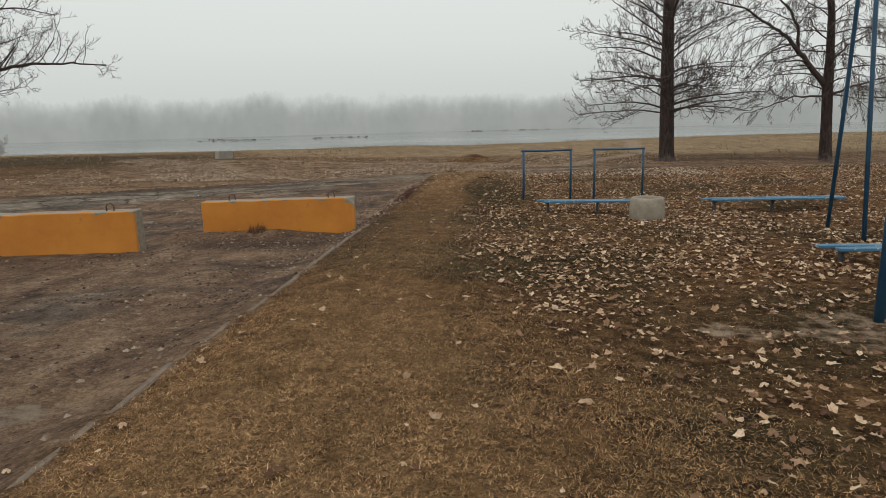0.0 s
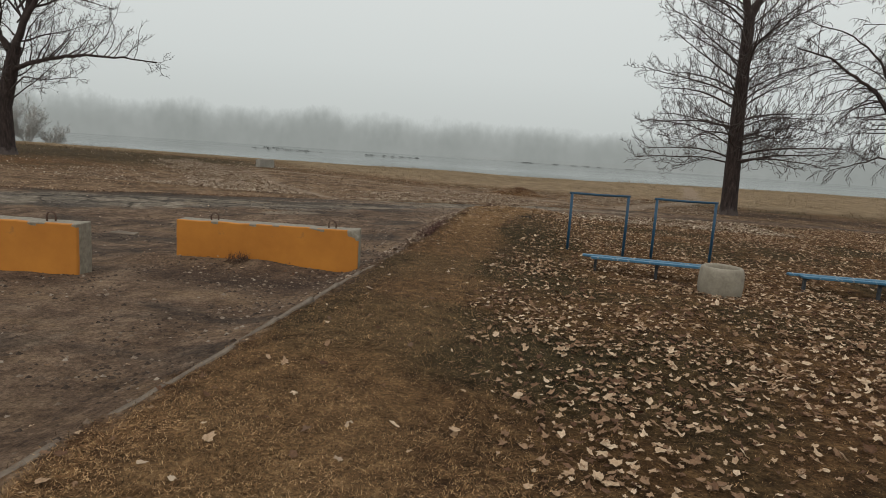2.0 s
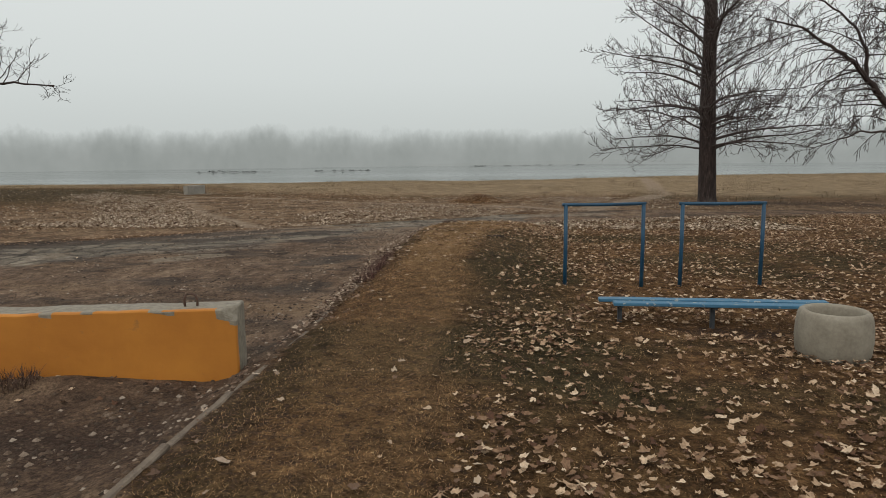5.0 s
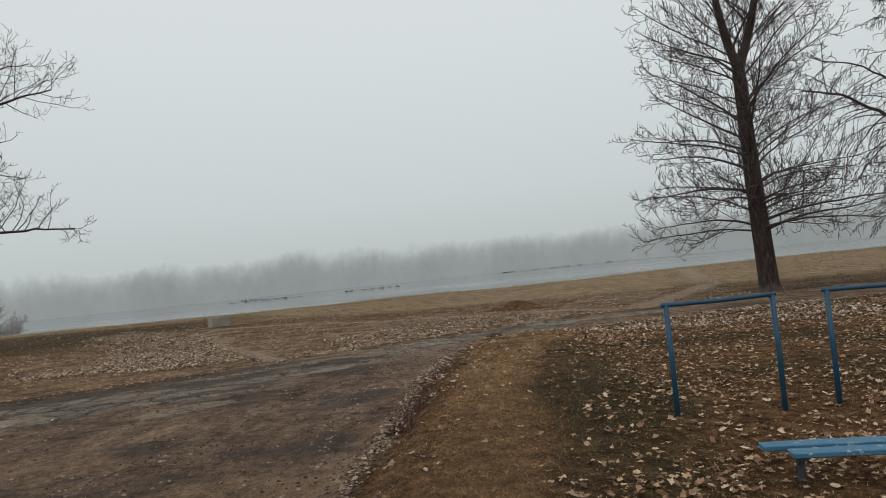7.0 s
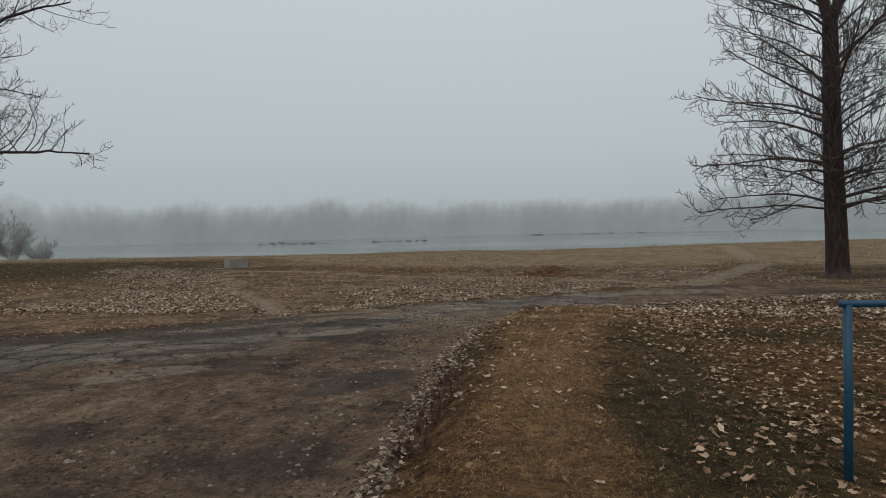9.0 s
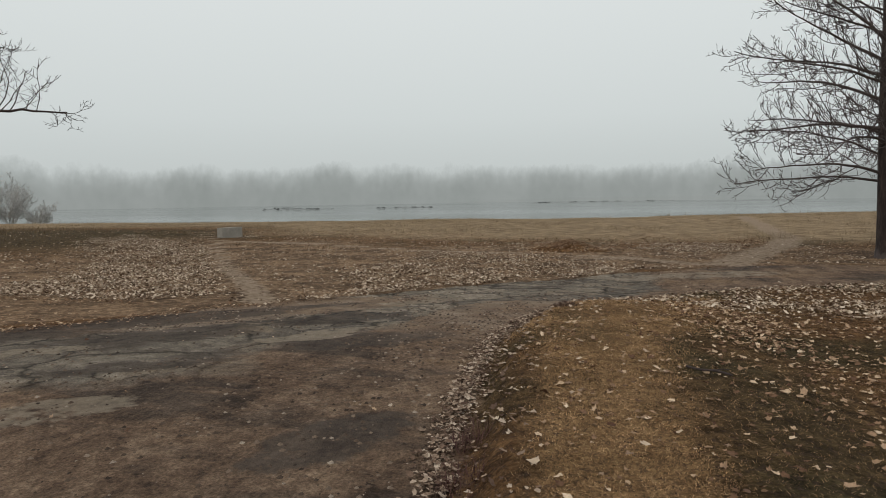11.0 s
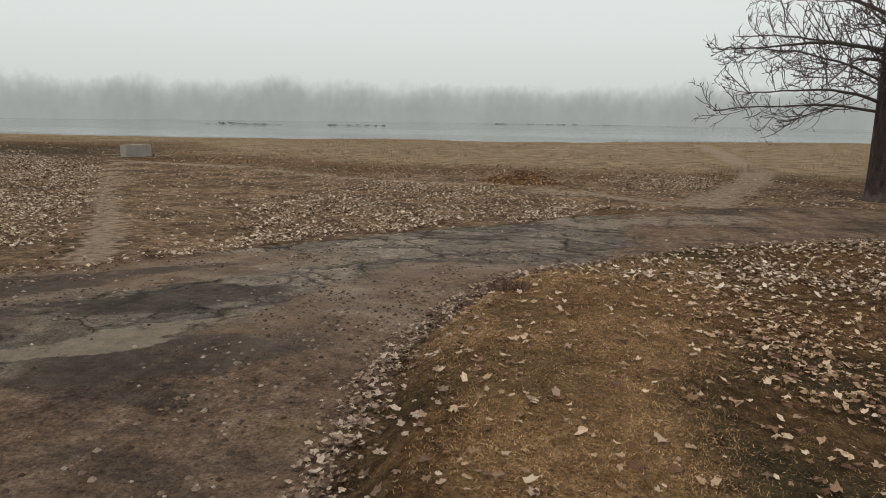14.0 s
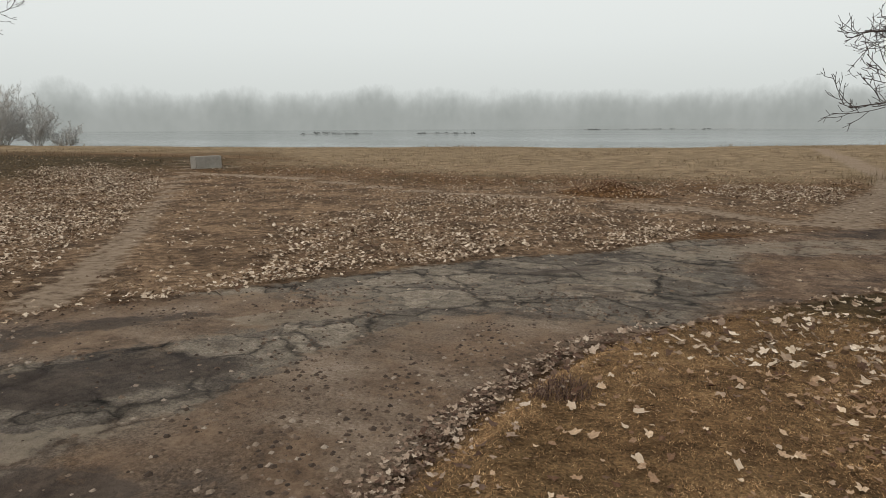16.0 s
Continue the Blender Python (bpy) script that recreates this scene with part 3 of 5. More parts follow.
def ground_z(x, y):
    """The height of the ground mesh itself."""
    xs, ys, z = GRID["x"], GRID["y"], GRID["z"]
    i = np.clip(np.searchsorted(xs, x) - 1, 0, len(xs) - 2)
    j = np.clip(np.searchsorted(ys, y) - 1, 0, len(ys) - 2)
    fx, fy = (x - xs[i]) / (xs[i + 1] - xs[i]), (y - ys[j]) / (ys[j + 1] - ys[j])
    return (z[i, j] * (1 - fx) + z[i + 1, j] * fx) * (1 - fy) + (z[i, j + 1] * (1 - fx) + z[i + 1, j + 1] * fx) * fy


def build_ground():
    xs = spread(-8.5, 7.5, 0.125, -900, 900, 1.07)
    ys = spread(0.0, 33.0, 0.125, -300, 900, 1.06)
    X, Y = np.meshgrid(xs, ys, indexing="ij")
    X, Y = X.ravel(), Y.ravel()
    Z = height(X, Y)
    nx, ny = len(xs), len(ys)
    i, j = np.meshgrid(np.arange(nx - 1), np.arange(ny - 1), indexing="ij")
    a = (i * ny + j).ravel()
    quads = np.stack((a, a + ny, a + ny + 1, a + 1), -1)
    r = road_depth(X, Y)
    k = X - kerb_x(Y)
    road = 0.5 + r / 0.8
    centre = np.interp(Y, [0, 6, 9, 14, 18, 23, 26, 29], [0.9, -0.05, -0.25, -0.55, -0.85, -1.0, -1.3, -0.9])
    wide = np.interp(Y, [0, 5, 10, 17, 20, 22, 25, 30], [1.6, 0.75, 0.5, 0.48, 0.52, 0.72, 1.7, 2.4])
    side = np.abs(X - centre) + 0.5 * (fbm(X, Y, 0.9, 2) - 0.5)
    straw = (1 - smooth(side, wide * 0.7, wide * 1.35)) * (r < 0)
    straw *= 1 - 0.5 * smooth(Y, 20, 23) * (1 - smooth(fbm(X, Y, 0.8, 3), 0.40, 0.60))
    straw *= (1 - smooth(Y, 28.5, 30.5)) * np.interp(Y, [0, 4, 7, 15, 18], [0.9, 0.75, 0.3, 0.35, 1.0])
    olive = np.clip((1 - smooth(np.abs(X - centre - wide - 0.9), 0.1, 1.6)) * np.interp(Y, [0, 5, 12, 14, 20.5, 23.5], [0.4, 0.3, 0.35, 0.8, 0.8, 0.1]) + 0.8 * smooth(fbm(X, Y, 2.2, 3), 0.45, 0.66), 0, 1) * (r < 0)
    waste = ((r < 0) & (Y > np.interp(X, [-60, -15, -3, 60], [10, 19, 31, 40])) & ((X < 0) | (Y > 36.5)) & (k < 14)) * (1 - smooth(Y + 6 * (fbm(X, Y, 6, 3) - 0.5), 44, 50))
    waste = waste * (1 - 0.9 * smooth(-X, 22, 30))
    olive = np.maximum(olive * (1 - waste), 0.85 * smooth(-X, 20, 27) * smooth(Y, 36, 41) * (1 - smooth(Y, 54, 60)))
    field = smooth(Y + 9 * (fbm(X, Y, 7, 3) - 0.5) - 12 * smooth(-X, 20, 30), 45, 60)
    path = np.zeros_like(X)
    for line, half in FOOTPATHS:
        d = line_distance(X, Y, line)
        path = np.maximum(path, (0.92 if half == 0.36 else 0.70) * (1 - smooth(d, half * 0.3, half * 1.5)))
    # trodden earth round the playground and under the benches
    for px, py, pr in ((3.3, 5.2, 0.45), (4.7, 5.2, 1.15), (-1.0, 41.2, 2.0)):
        path = np.maximum(path, 0.52 * (1 - smooth(np.hypot((X - px) * 0.7, Y - py), pr * 0.3, pr)))
    along = line_distance(X, Y, FAR_EDGE[6:20])
    asphalt = (1 - smooth(along, 2.6, 6.8)) * 0.78 + 0.12 * smooth(Y, 14, 22)
    asphalt = np.where(X > 0.5, asphalt * (1 - smooth(X, 0.5, 3.5)), asphalt)
    asphalt = asphalt * (1 - 0.75 * smooth(X, -1.0, 1.6))
    asphalt = asphalt * np.maximum(0.35 + 0.65 * smooth(r, 0.3, 2.2), smooth(Y, 26.5, 28.5))
    gravel = (1 - smooth(np.abs(r - 1.1), 0.5, 1.5)) * smooth(Y, 21.5, 24.5) * (1 - smooth(Y, 27.0, 29.5)) * (X < 1) * (r > 0)
    asphalt += 0.45 * np.exp(-((X + 3.4) / 1.3) ** 2 - ((Y - 5.5) / 3.5) ** 2)

    def spots(rows):
        """Blots with soft rims: centre, half length, half width, heading in degrees, strength."""
        best = np.zeros_like(X)
        for cx, cy, la, lb, turn, deep in rows:
            c, q = math.cos(radians(turn)), math.sin(radians(turn))
            u, v = (X - cx) * c + (Y - cy) * q, -(X - cx) * q + (Y - cy) * c
            best = np.maximum(best, deep * (1 - smooth(np.hypot(u / la, v / lb), 0.55, 1.25)))
        return best

    stain = spots(((-4.4, 23.0, 1.7, 0.7, 35, 0.68), (-8.6, 24.2, 2.8, 0.8, 42, 0.75), (-3.3, 18.9, 1.1, 0.55, 62, 0.75), (-5.6, 24.7, 1.5, 0.6, 40, 0.8), (-3.9, 23.4, 0.9, 0.5, 35, 0.6), (-8.0, 22.4, 2.2, 0.9, 42, 0.6), (-6.6, 21.0, 1.8, 0.5, 40, 0.6),
                   (-11.5, 21.2, 3.0, 1.1, 35, 0.7), (-7.0, 26.0, 1.6, 0.35, 45, 0.7), (-3.0, 16.2, 0.9, 0.6, 70, 0.6), (-4.6, 15.0, 1.2, 0.5, 20, 0.45), (-2.0, 31.6, 1.5, 0.3, 45, 0.5)))
    worn = spots(((-5.1, 23.6, 0.9, 0.32, 40, 0.75), (-5.5, 22.9, 1.0, 0.28, 30, 0.7), (-6.4, 19.0, 1.1, 0.5, 38, 0.65), (-9.0, 21.2, 1.3, 0.35, 35, 0.6), (-1.75, 3.2, 0.42, 0.22, 20, 0.75),
                  (-3.6, 29.4, 1.2, 0.4, 42, 0.5), (-5.0, 27.2, 1.3, 0.45, 40, 0.5), (-0.6, 31.3, 1.4, 0.16, -38, 0.75), (2.6, 35.4, 3.2, 1.1, 28, 0.62), (-0.6, 33.0, 1.8, 0.7, 42, 0.5), (-6.1, 13.4, 0.9, 0.3, 10, 0.5)))
    # Damp kerb soil; before the blocks the dark also carries their base shadow.
    damp_shade = 0.5 * (1 - smooth(r, 0.3, 1.4)) * smooth(Y, 6.5, 10) * (1 - smooth(Y, 19, 24)) * (X < 1) + 0.9 * np.exp(-((X + 3.4) / 1.8) ** 2 - ((Y - 10.2) / 1.1) ** 2) + 0.7 * np.exp(-((X + 6.3) / 1.8) ** 2 - ((Y - 8.1) / 0.8) ** 2)
    # Dark soil ellipses with painted shade: benches, planter, far block, trees.
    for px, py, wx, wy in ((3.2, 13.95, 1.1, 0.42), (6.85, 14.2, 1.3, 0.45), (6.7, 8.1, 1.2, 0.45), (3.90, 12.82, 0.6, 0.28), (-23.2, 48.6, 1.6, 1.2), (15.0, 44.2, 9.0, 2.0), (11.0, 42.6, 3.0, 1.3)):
        damp_shade = np.maximum(damp_shade, 0.95 * np.exp(-((X - px) / wx) ** 2 - ((Y - py) / wy) ** 2))
    GRID["x"], GRID["y"], GRID["z"] = xs, ys, Z.reshape(nx, ny)
    names = (("road", np.clip(road, 0, 1)), ("straw", straw), ("olive", olive), ("field", field), ("waste", waste), ("damp_shade", damp_shade), ("stain", stain), ("worn", worn), ("gravel", gravel), ("path", path), ("asphalt", np.clip(asphalt, 0, 1)))
    on_road = (r[quads].max(axis=1) > -0.35) & (np.abs(X[quads].mean(axis=1)) < 60)
    V = np.stack((X, Y, Z), -1)
    for name, pick, label, cat in (("ground", ~on_road, "withered brown grass and bare soil sloping to a river", "ground"),
                                   ("road", on_road, "muddy brown dirt road over cracked old asphalt", "road")):
        f = quads[pick]
        used = np.unique(f)
        remap = np.zeros(len(V), np.int64)
        remap[used] = np.arange(len(used))
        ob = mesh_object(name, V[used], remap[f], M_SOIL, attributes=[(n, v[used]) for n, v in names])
        tagged(ob, label, cat, kind="structure")


build_ground()

river = mesh_object("water", [(-900, 95, WATER_Z), (900, 95, WATER_Z), (900, 880, WATER_Z), (-900, 880, WATER_Z)], [(0, 1, 2, 3)], M_WATER)
tagged(river, "still grey river under mist with paler streaks", "river", kind="structure")


def build_far_wood():
    """Ranks of far-off wood on the other bank, uneven top line, mist painted in."""
    for rank, (dist, low, high, seed) in enumerate(((480, 40, 44, 3), (540, 46, 50, 11))):
        ang = np.linspace(radians(-75), radians(75), 900)
        x, y = dist * np.sin(ang), dist * np.cos(ang) * 0.98
        s = ang * dist
        top = low + (high - low) * fbm(s, s * 0 + seed, 46, 3) + 7 * (fbm(s, s * 0 + seed * 2, 7, 2) - 0.5)
        base = np.stack((x, y, np.full_like(x, -3.2)), -1)
        rows = [base + np.stack((x * 0, x * 0, (top + 3.2) * f), -1) for f in np.linspace(0, 1, 8)]
        v = np.concatenate(rows)
        n = len(ang)
        a = np.arange(n - 1)
        f = np.concatenate([np.stack((a + r * n, a + r * n + 1, a + (r + 1) * n + 1, a + (r + 1) * n), -1) for r in range(7)])
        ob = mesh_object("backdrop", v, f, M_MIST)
        tagged(ob, "grey-green wood on the far bank with painted-in mist", "woodland", kind="structure")


build_far_wood()


# ---- concrete blocks ----
def barrier(x, y, turn, length, chip_end, label):
    top = thing("concrete_block", x, y, turn, 0.06, label, "concrete block", "orange road blocks")
    tall, deep = 0.72, 0.36
    bm = box_bm((length, deep, tall), (0, 0, tall / 2), 0.012, 1, cuts=23, wobble=0.004)
    for v in bm.verts:
        near = Vector((v.co.x - length / 2, v.co.y + deep / 2, v.co.z - tall)).length
        if chip_end and near < 0.13:
            v.co.x -= 0.06 * (1 - near / 0.13)
            v.co.z -= 0.05 * (1 - near / 0.13)
            v.co.y += 0.05 * (1 - near / 0.13)
        v.co.z += 0.015 * noise.noise(Vector((v.co.x * 3, 0, 5))) * (v.co.z > 0.5)
    bm.verts.ensure_lookup_table()
    paint = []
    for v in bm.verts:
        spot = Vector((v.co.x * 2.2, v.co.z * 3.0, x))
        edge = 0.012 + 0.05 * max(0.0, noise.noise(spot * 2.0)) ** 2
        chip = (Vector((v.co.x - length / 2, 0, v.co.z - tall)).length + 0.05 * noise.noise(spot * 4)) if chip_end else 9.0
        worn = v.co.z > tall - 0.05 and noise.noise(spot * 3.0) > 0.30
        paint.append(1.0 if v.co.y < -deep / 2 + (0.05 if v.co.z < tall - 0.03 else edge + 0.05) and not worn and chip > 0.15 else 0.0)
    body = part("body", bm, M_BLOCK, top, "orange-painted front with bare concrete edges")
    a = body.data.attributes.new("paint", "FLOAT", "POINT")
    a.data.foreach_set("value", np.array(paint, np.float32))
    for lx in (-length / 2 + 0.19 * length, length / 2 - 0.155 * length):
        pts = [(lx - 0.055, 0, tall - 0.03), (lx - 0.062, 0, tall + 0.06), (lx - 0.045, 0, tall + 0.105), (lx, 0.005, tall + 0.12),
               (lx + 0.045, 0, tall + 0.10), (lx + 0.06, 0, tall + 0.05), (lx + 0.052, 0, tall - 0.03)]
        pipe("lifting_loop", pts, 0.012, M_RUST, top, "rusty steel lifting loop", 6)
    return top


barrier(-3.23, 11.62, 12.8, 2.88, True, "orange-painted concrete road block, chipped at one upper corner")
barrier(-6.06, 9.05, 12.5, 2.76, False, "orange-painted concrete road block on the muddy road")

far_block = thing("concrete_block", -22.9, 48.5, 72, 0.07, "bare grey concrete block lying beside a footpath", "concrete block")
part("body", box_bm((1.5, 0.5, 0.66), (0, 0, 0.36), 0.02, 2, cuts=3, wobble=0.012), M_PALE, far_block)


# ---- benches ----
def bench(x, y, turn, length, label, sink=0.0):
    top = thing("bench", x, y, turn, sink, label, "bench", "low blue benches")
    seat = 0.30
    for n, oy in enumerate((-0.105, 0.105)):
        bm = box_bm((length - (0.16 if n == 0 else 0.0), 0.145, 0.04), (0.07 if n == 0 else 0.0, oy, seat), 0.006, 1, cuts=5, wobble=0.005)
        part("plank", bm, M_BENCH, top, "flaking blue board")
    for lx in (-length / 2 + 0.24, 0.0, length / 2 - 0.24):
        part("leg", box_bm((0.05, 0.06, seat + 0.14), (lx, -0.02, seat / 2 - 0.09), 0.006, 1), M_LEG, top, "dark steel leg")
        part("crosspiece", box_bm((0.05, 0.30, 0.03), (lx, 0, seat - 0.037), 0.005, 1), M_LEG, top)
    return top


bench(3.04, 14.22, 1.0, 2.64, "low bench of two flaking pale-blue boards on dark legs")
bench(6.76, 14.46, 5.5, 2.95, "low bench of two flaking pale-blue boards on dark legs")
bench(6.63, 8.42, 2.0, 2.75, "low bench of two blue boards beside the climbing frame", 0.08)


# ---- pipe frames ----
def bar_frame(x0, x1, y0, y1, tall):
    top = thing("horizontal_bar", (x0 + x1) / 2, (y0 + y1) / 2, math.degrees(math.atan2(y1 - y0, x1 - x0)), 0.0,
                "low blue steel exercise bar on two posts", "exercise bar", "low exercise bars")
    half = math.hypot(x1 - x0, y1 - y0) / 2
    for s in (-1, 1):
        pipe("post", [(s * half, 0, -0.12), (s * half + 0.006, 0, tall * 0.5), (s * half, 0, tall)], 0.030, M_BLUE, top)
    pipe("bar", [(-half - 0.05, 0, tall + 0.005), (0, 0, tall - 0.004), (half + 0.035, 0, tall + 0.005)], 0.026, M_BLUE, top)
    return top


bar_frame(1.39, 2.58, 16.26, 16.53, 1.285)
bar_frame(3.18, 4.40, 16.64, 16.76, 1.295)


# ---- planter ----
def planter(x, y):
    top = thing("planter", x, y, 12, 0.07, "round pale concrete planter with bulging sides, half filled", "planter")
    prof = [(0.27, 0.0), (0.315, 0.03), (0.345, 0.12), (0.357, 0.24), (0.352, 0.36), (0.338, 0.44), (0.322, 0.475), (0.298, 0.488), (0.272, 0.482), (0.258, 0.46),
            (0.250, 0.38), (0.240, 0.33)]
    sides = 40
    verts, faces = [], []
    for r, z in prof:
        for i in range(sides):
            a = i * 2 * math.pi / sides
            facet = 0.99 - 0.02 * abs(math.sin(a * 4))
            verts.append((r * facet * math.cos(a), r * facet * math.sin(a), z + 0.004 * noise.noise(Vector((math.cos(a) * 3, math.sin(a) * 3, z)))))
    for k in range(len(prof) - 1):
        for i in range(sides):
            j = (i + 1) % sides
            faces.append((k * sides + i, k * sides + j, (k + 1) * sides + j, (k + 1) * sides + i))
    verts = [(vx, vy, vz * 1.14) for vx, vy, vz in verts]
    mesh_object("pot", verts, faces, M_PLANTER, top)
    bm = bmesh.new()
    bmesh.ops.create_circle(bm, cap_ends=True, segments=28, radius=0.245)
    bmesh.ops.subdivide_edges(bm, edges=bm.edges, cuts=2)
    for v in bm.verts:
        v.co.z = 0.395 + 0.02 * noise.noise(v.co * 9)
    part("soil", bm, M_EARTH, top, "dark soil")
    return top


planter(3.92, 13.12)


# ---- climbing equipment ----
def hoop_frame():
    top = thing("climbing_frame", 4.58, 5.3, 0, 0.0, "blue steel climbing frame with rounded hoop ends and rungs", "climbing frame")
    gap, tall = 0.25, 2.08
    for hx in (0.0, 2.6):
        pts = [(hx, -gap, -0.15), (hx, -gap * 0.9, 1.0), (hx, -gap * 0.72, tall - 0.2)]
        pts += [(hx, -gap * 0.72 * math.cos(a), tall - 0.2 + 0.2 * math.sin(a)) for a in np.linspace(0.3, math.pi - 0.3, 8)]
        pts += [(hx, gap * 0.72, tall - 0.2), (hx, gap * 0.9, 1.0), (hx, gap, -0.15)]
        pipe("hoop", pts, 0.045, M_BLUE, top, "bright blue bent tube", 12)
    for s in (-1, 1):
        pipe("rail", [(-0.05, s * gap * 0.74, 1.72), (2.65, s * gap * 0.74, 1.72)], 0.024, M_BLUE, top)
        pipe("tie", [(0.0 if s < 0 else 2.6, -gap * 0.76, 1.55), (0.0 if s < 0 else 2.6, gap * 0.76, 1.55)], 0.02, M_BLUE, top)
    for k in range(7):
        rx = 0.3 + k * 0.33
        pipe("rung", [(rx, -gap * 0.74, 1.72), (rx, gap * 0.74, 1.72)], 0.014, M_BLUE, top)
    return top


def tall_frame():
    x, y = 6.75, 10.8
    top = thing("swing_frame", x, y, 0, 0.0, "tall blue steel frame with a narrow arch and a leaning ladder", "swing frame")
    g = float(height(x, y))
    arch = [(-0.18, 0.52, -0.15), (-0.22, 0.18, 2.2), (-0.26, -0.02, 3.85)]
    arch += [(-0.27, -0.29 + 0.27 * math.cos(t), 3.85 + 0.34 * math.sin(t)) for t in np.linspace(0.35, math.pi - 0.35, 8)]
    arch += [(-0.28, -0.56, 3.85), (-0.29, -0.74, 2.2), (-0.28, -0.95, -0.15)]
    pipe("arch", arch, 0.032, M_BLUE, top, "faded blue-green bent tube")
    pipe("top_beam", [(-0.27, -0.29, 4.15), (4.5, 0.3, 4.15)], 0.04, M_BLUE, top)
    rails = []
    for oy in (-0.25, 0.25):
        a, b = Vector((1.35, 1.2 + oy, -0.12)), Vector((3.7, 0.35 + oy, 4.15))
        pipe("rail", [a, b], 0.026, M_BLUE, top)
        rails.append((a, b))
    for k in range(1, 17):
        f = k / 17
        pipe("rung", [rails[0][0].lerp(rails[0][1], f), rails[1][0].lerp(rails[1][1], f)], 0.013, M_BLUE, top)
    return top


hoop_frame()
tall_frame()


# ---- kerb ----
def along_kerb(s):
    """The point and heading at s metres along the kerb from y = 0."""
    pts = [p for p in KERB if p[1] >= 0]
    for (ax, ay), (bx, by) in zip(pts, pts[1:]):
        d = math.hypot(bx - ax, by - ay)
        if s <= d:
            return ax + (bx - ax) * s / d, ay + (by - ay) * s / d, math.atan2(by - ay, bx - ax)
        s -= d
    return bx, by, math.atan2(by - ay, bx - ax)


def build_kerb():
    top = tagged(new("kerb"), "low weathered concrete kerb between dirt road and grass", "kerb", kind="structure")
    rng = random.Random(5)
    meshes = []
    for k in range(3):
        bm = box_bm((0.985, 0.065, 0.22), (0, 0, -0.11), 0.012, 1, cuts=3, wobble=0.006 + 0.003 * k)
        me = bpy.data.meshes.new("kerb_stone")
        bm.to_mesh(me)
        bm.free()
        me.materials.append(M_KERB)
        meshes.append(me)
    for k in range(17):
        x, y, a = along_kerb(0.5 + k)
        ob = new("kerb_stone", meshes[k % 3])
        rise = 0.026 - 0.006 * max(0, k - 11) - 0.036 * max(0.0, 1 - k / 7.5) + rng.uniform(-0.010, 0.007)
        z = float(height(x - 0.12, y, False)) + rise
        ob.parent = top
        ob.matrix_world = pose(x - 0.02 + rng.uniform(-0.018, 0.018), y, z, rng.uniform(-5, 5), rng.uniform(-0.8, 0.8), math.degrees(a) + rng.uniform(-1.2, 1.2))


build_kerb()


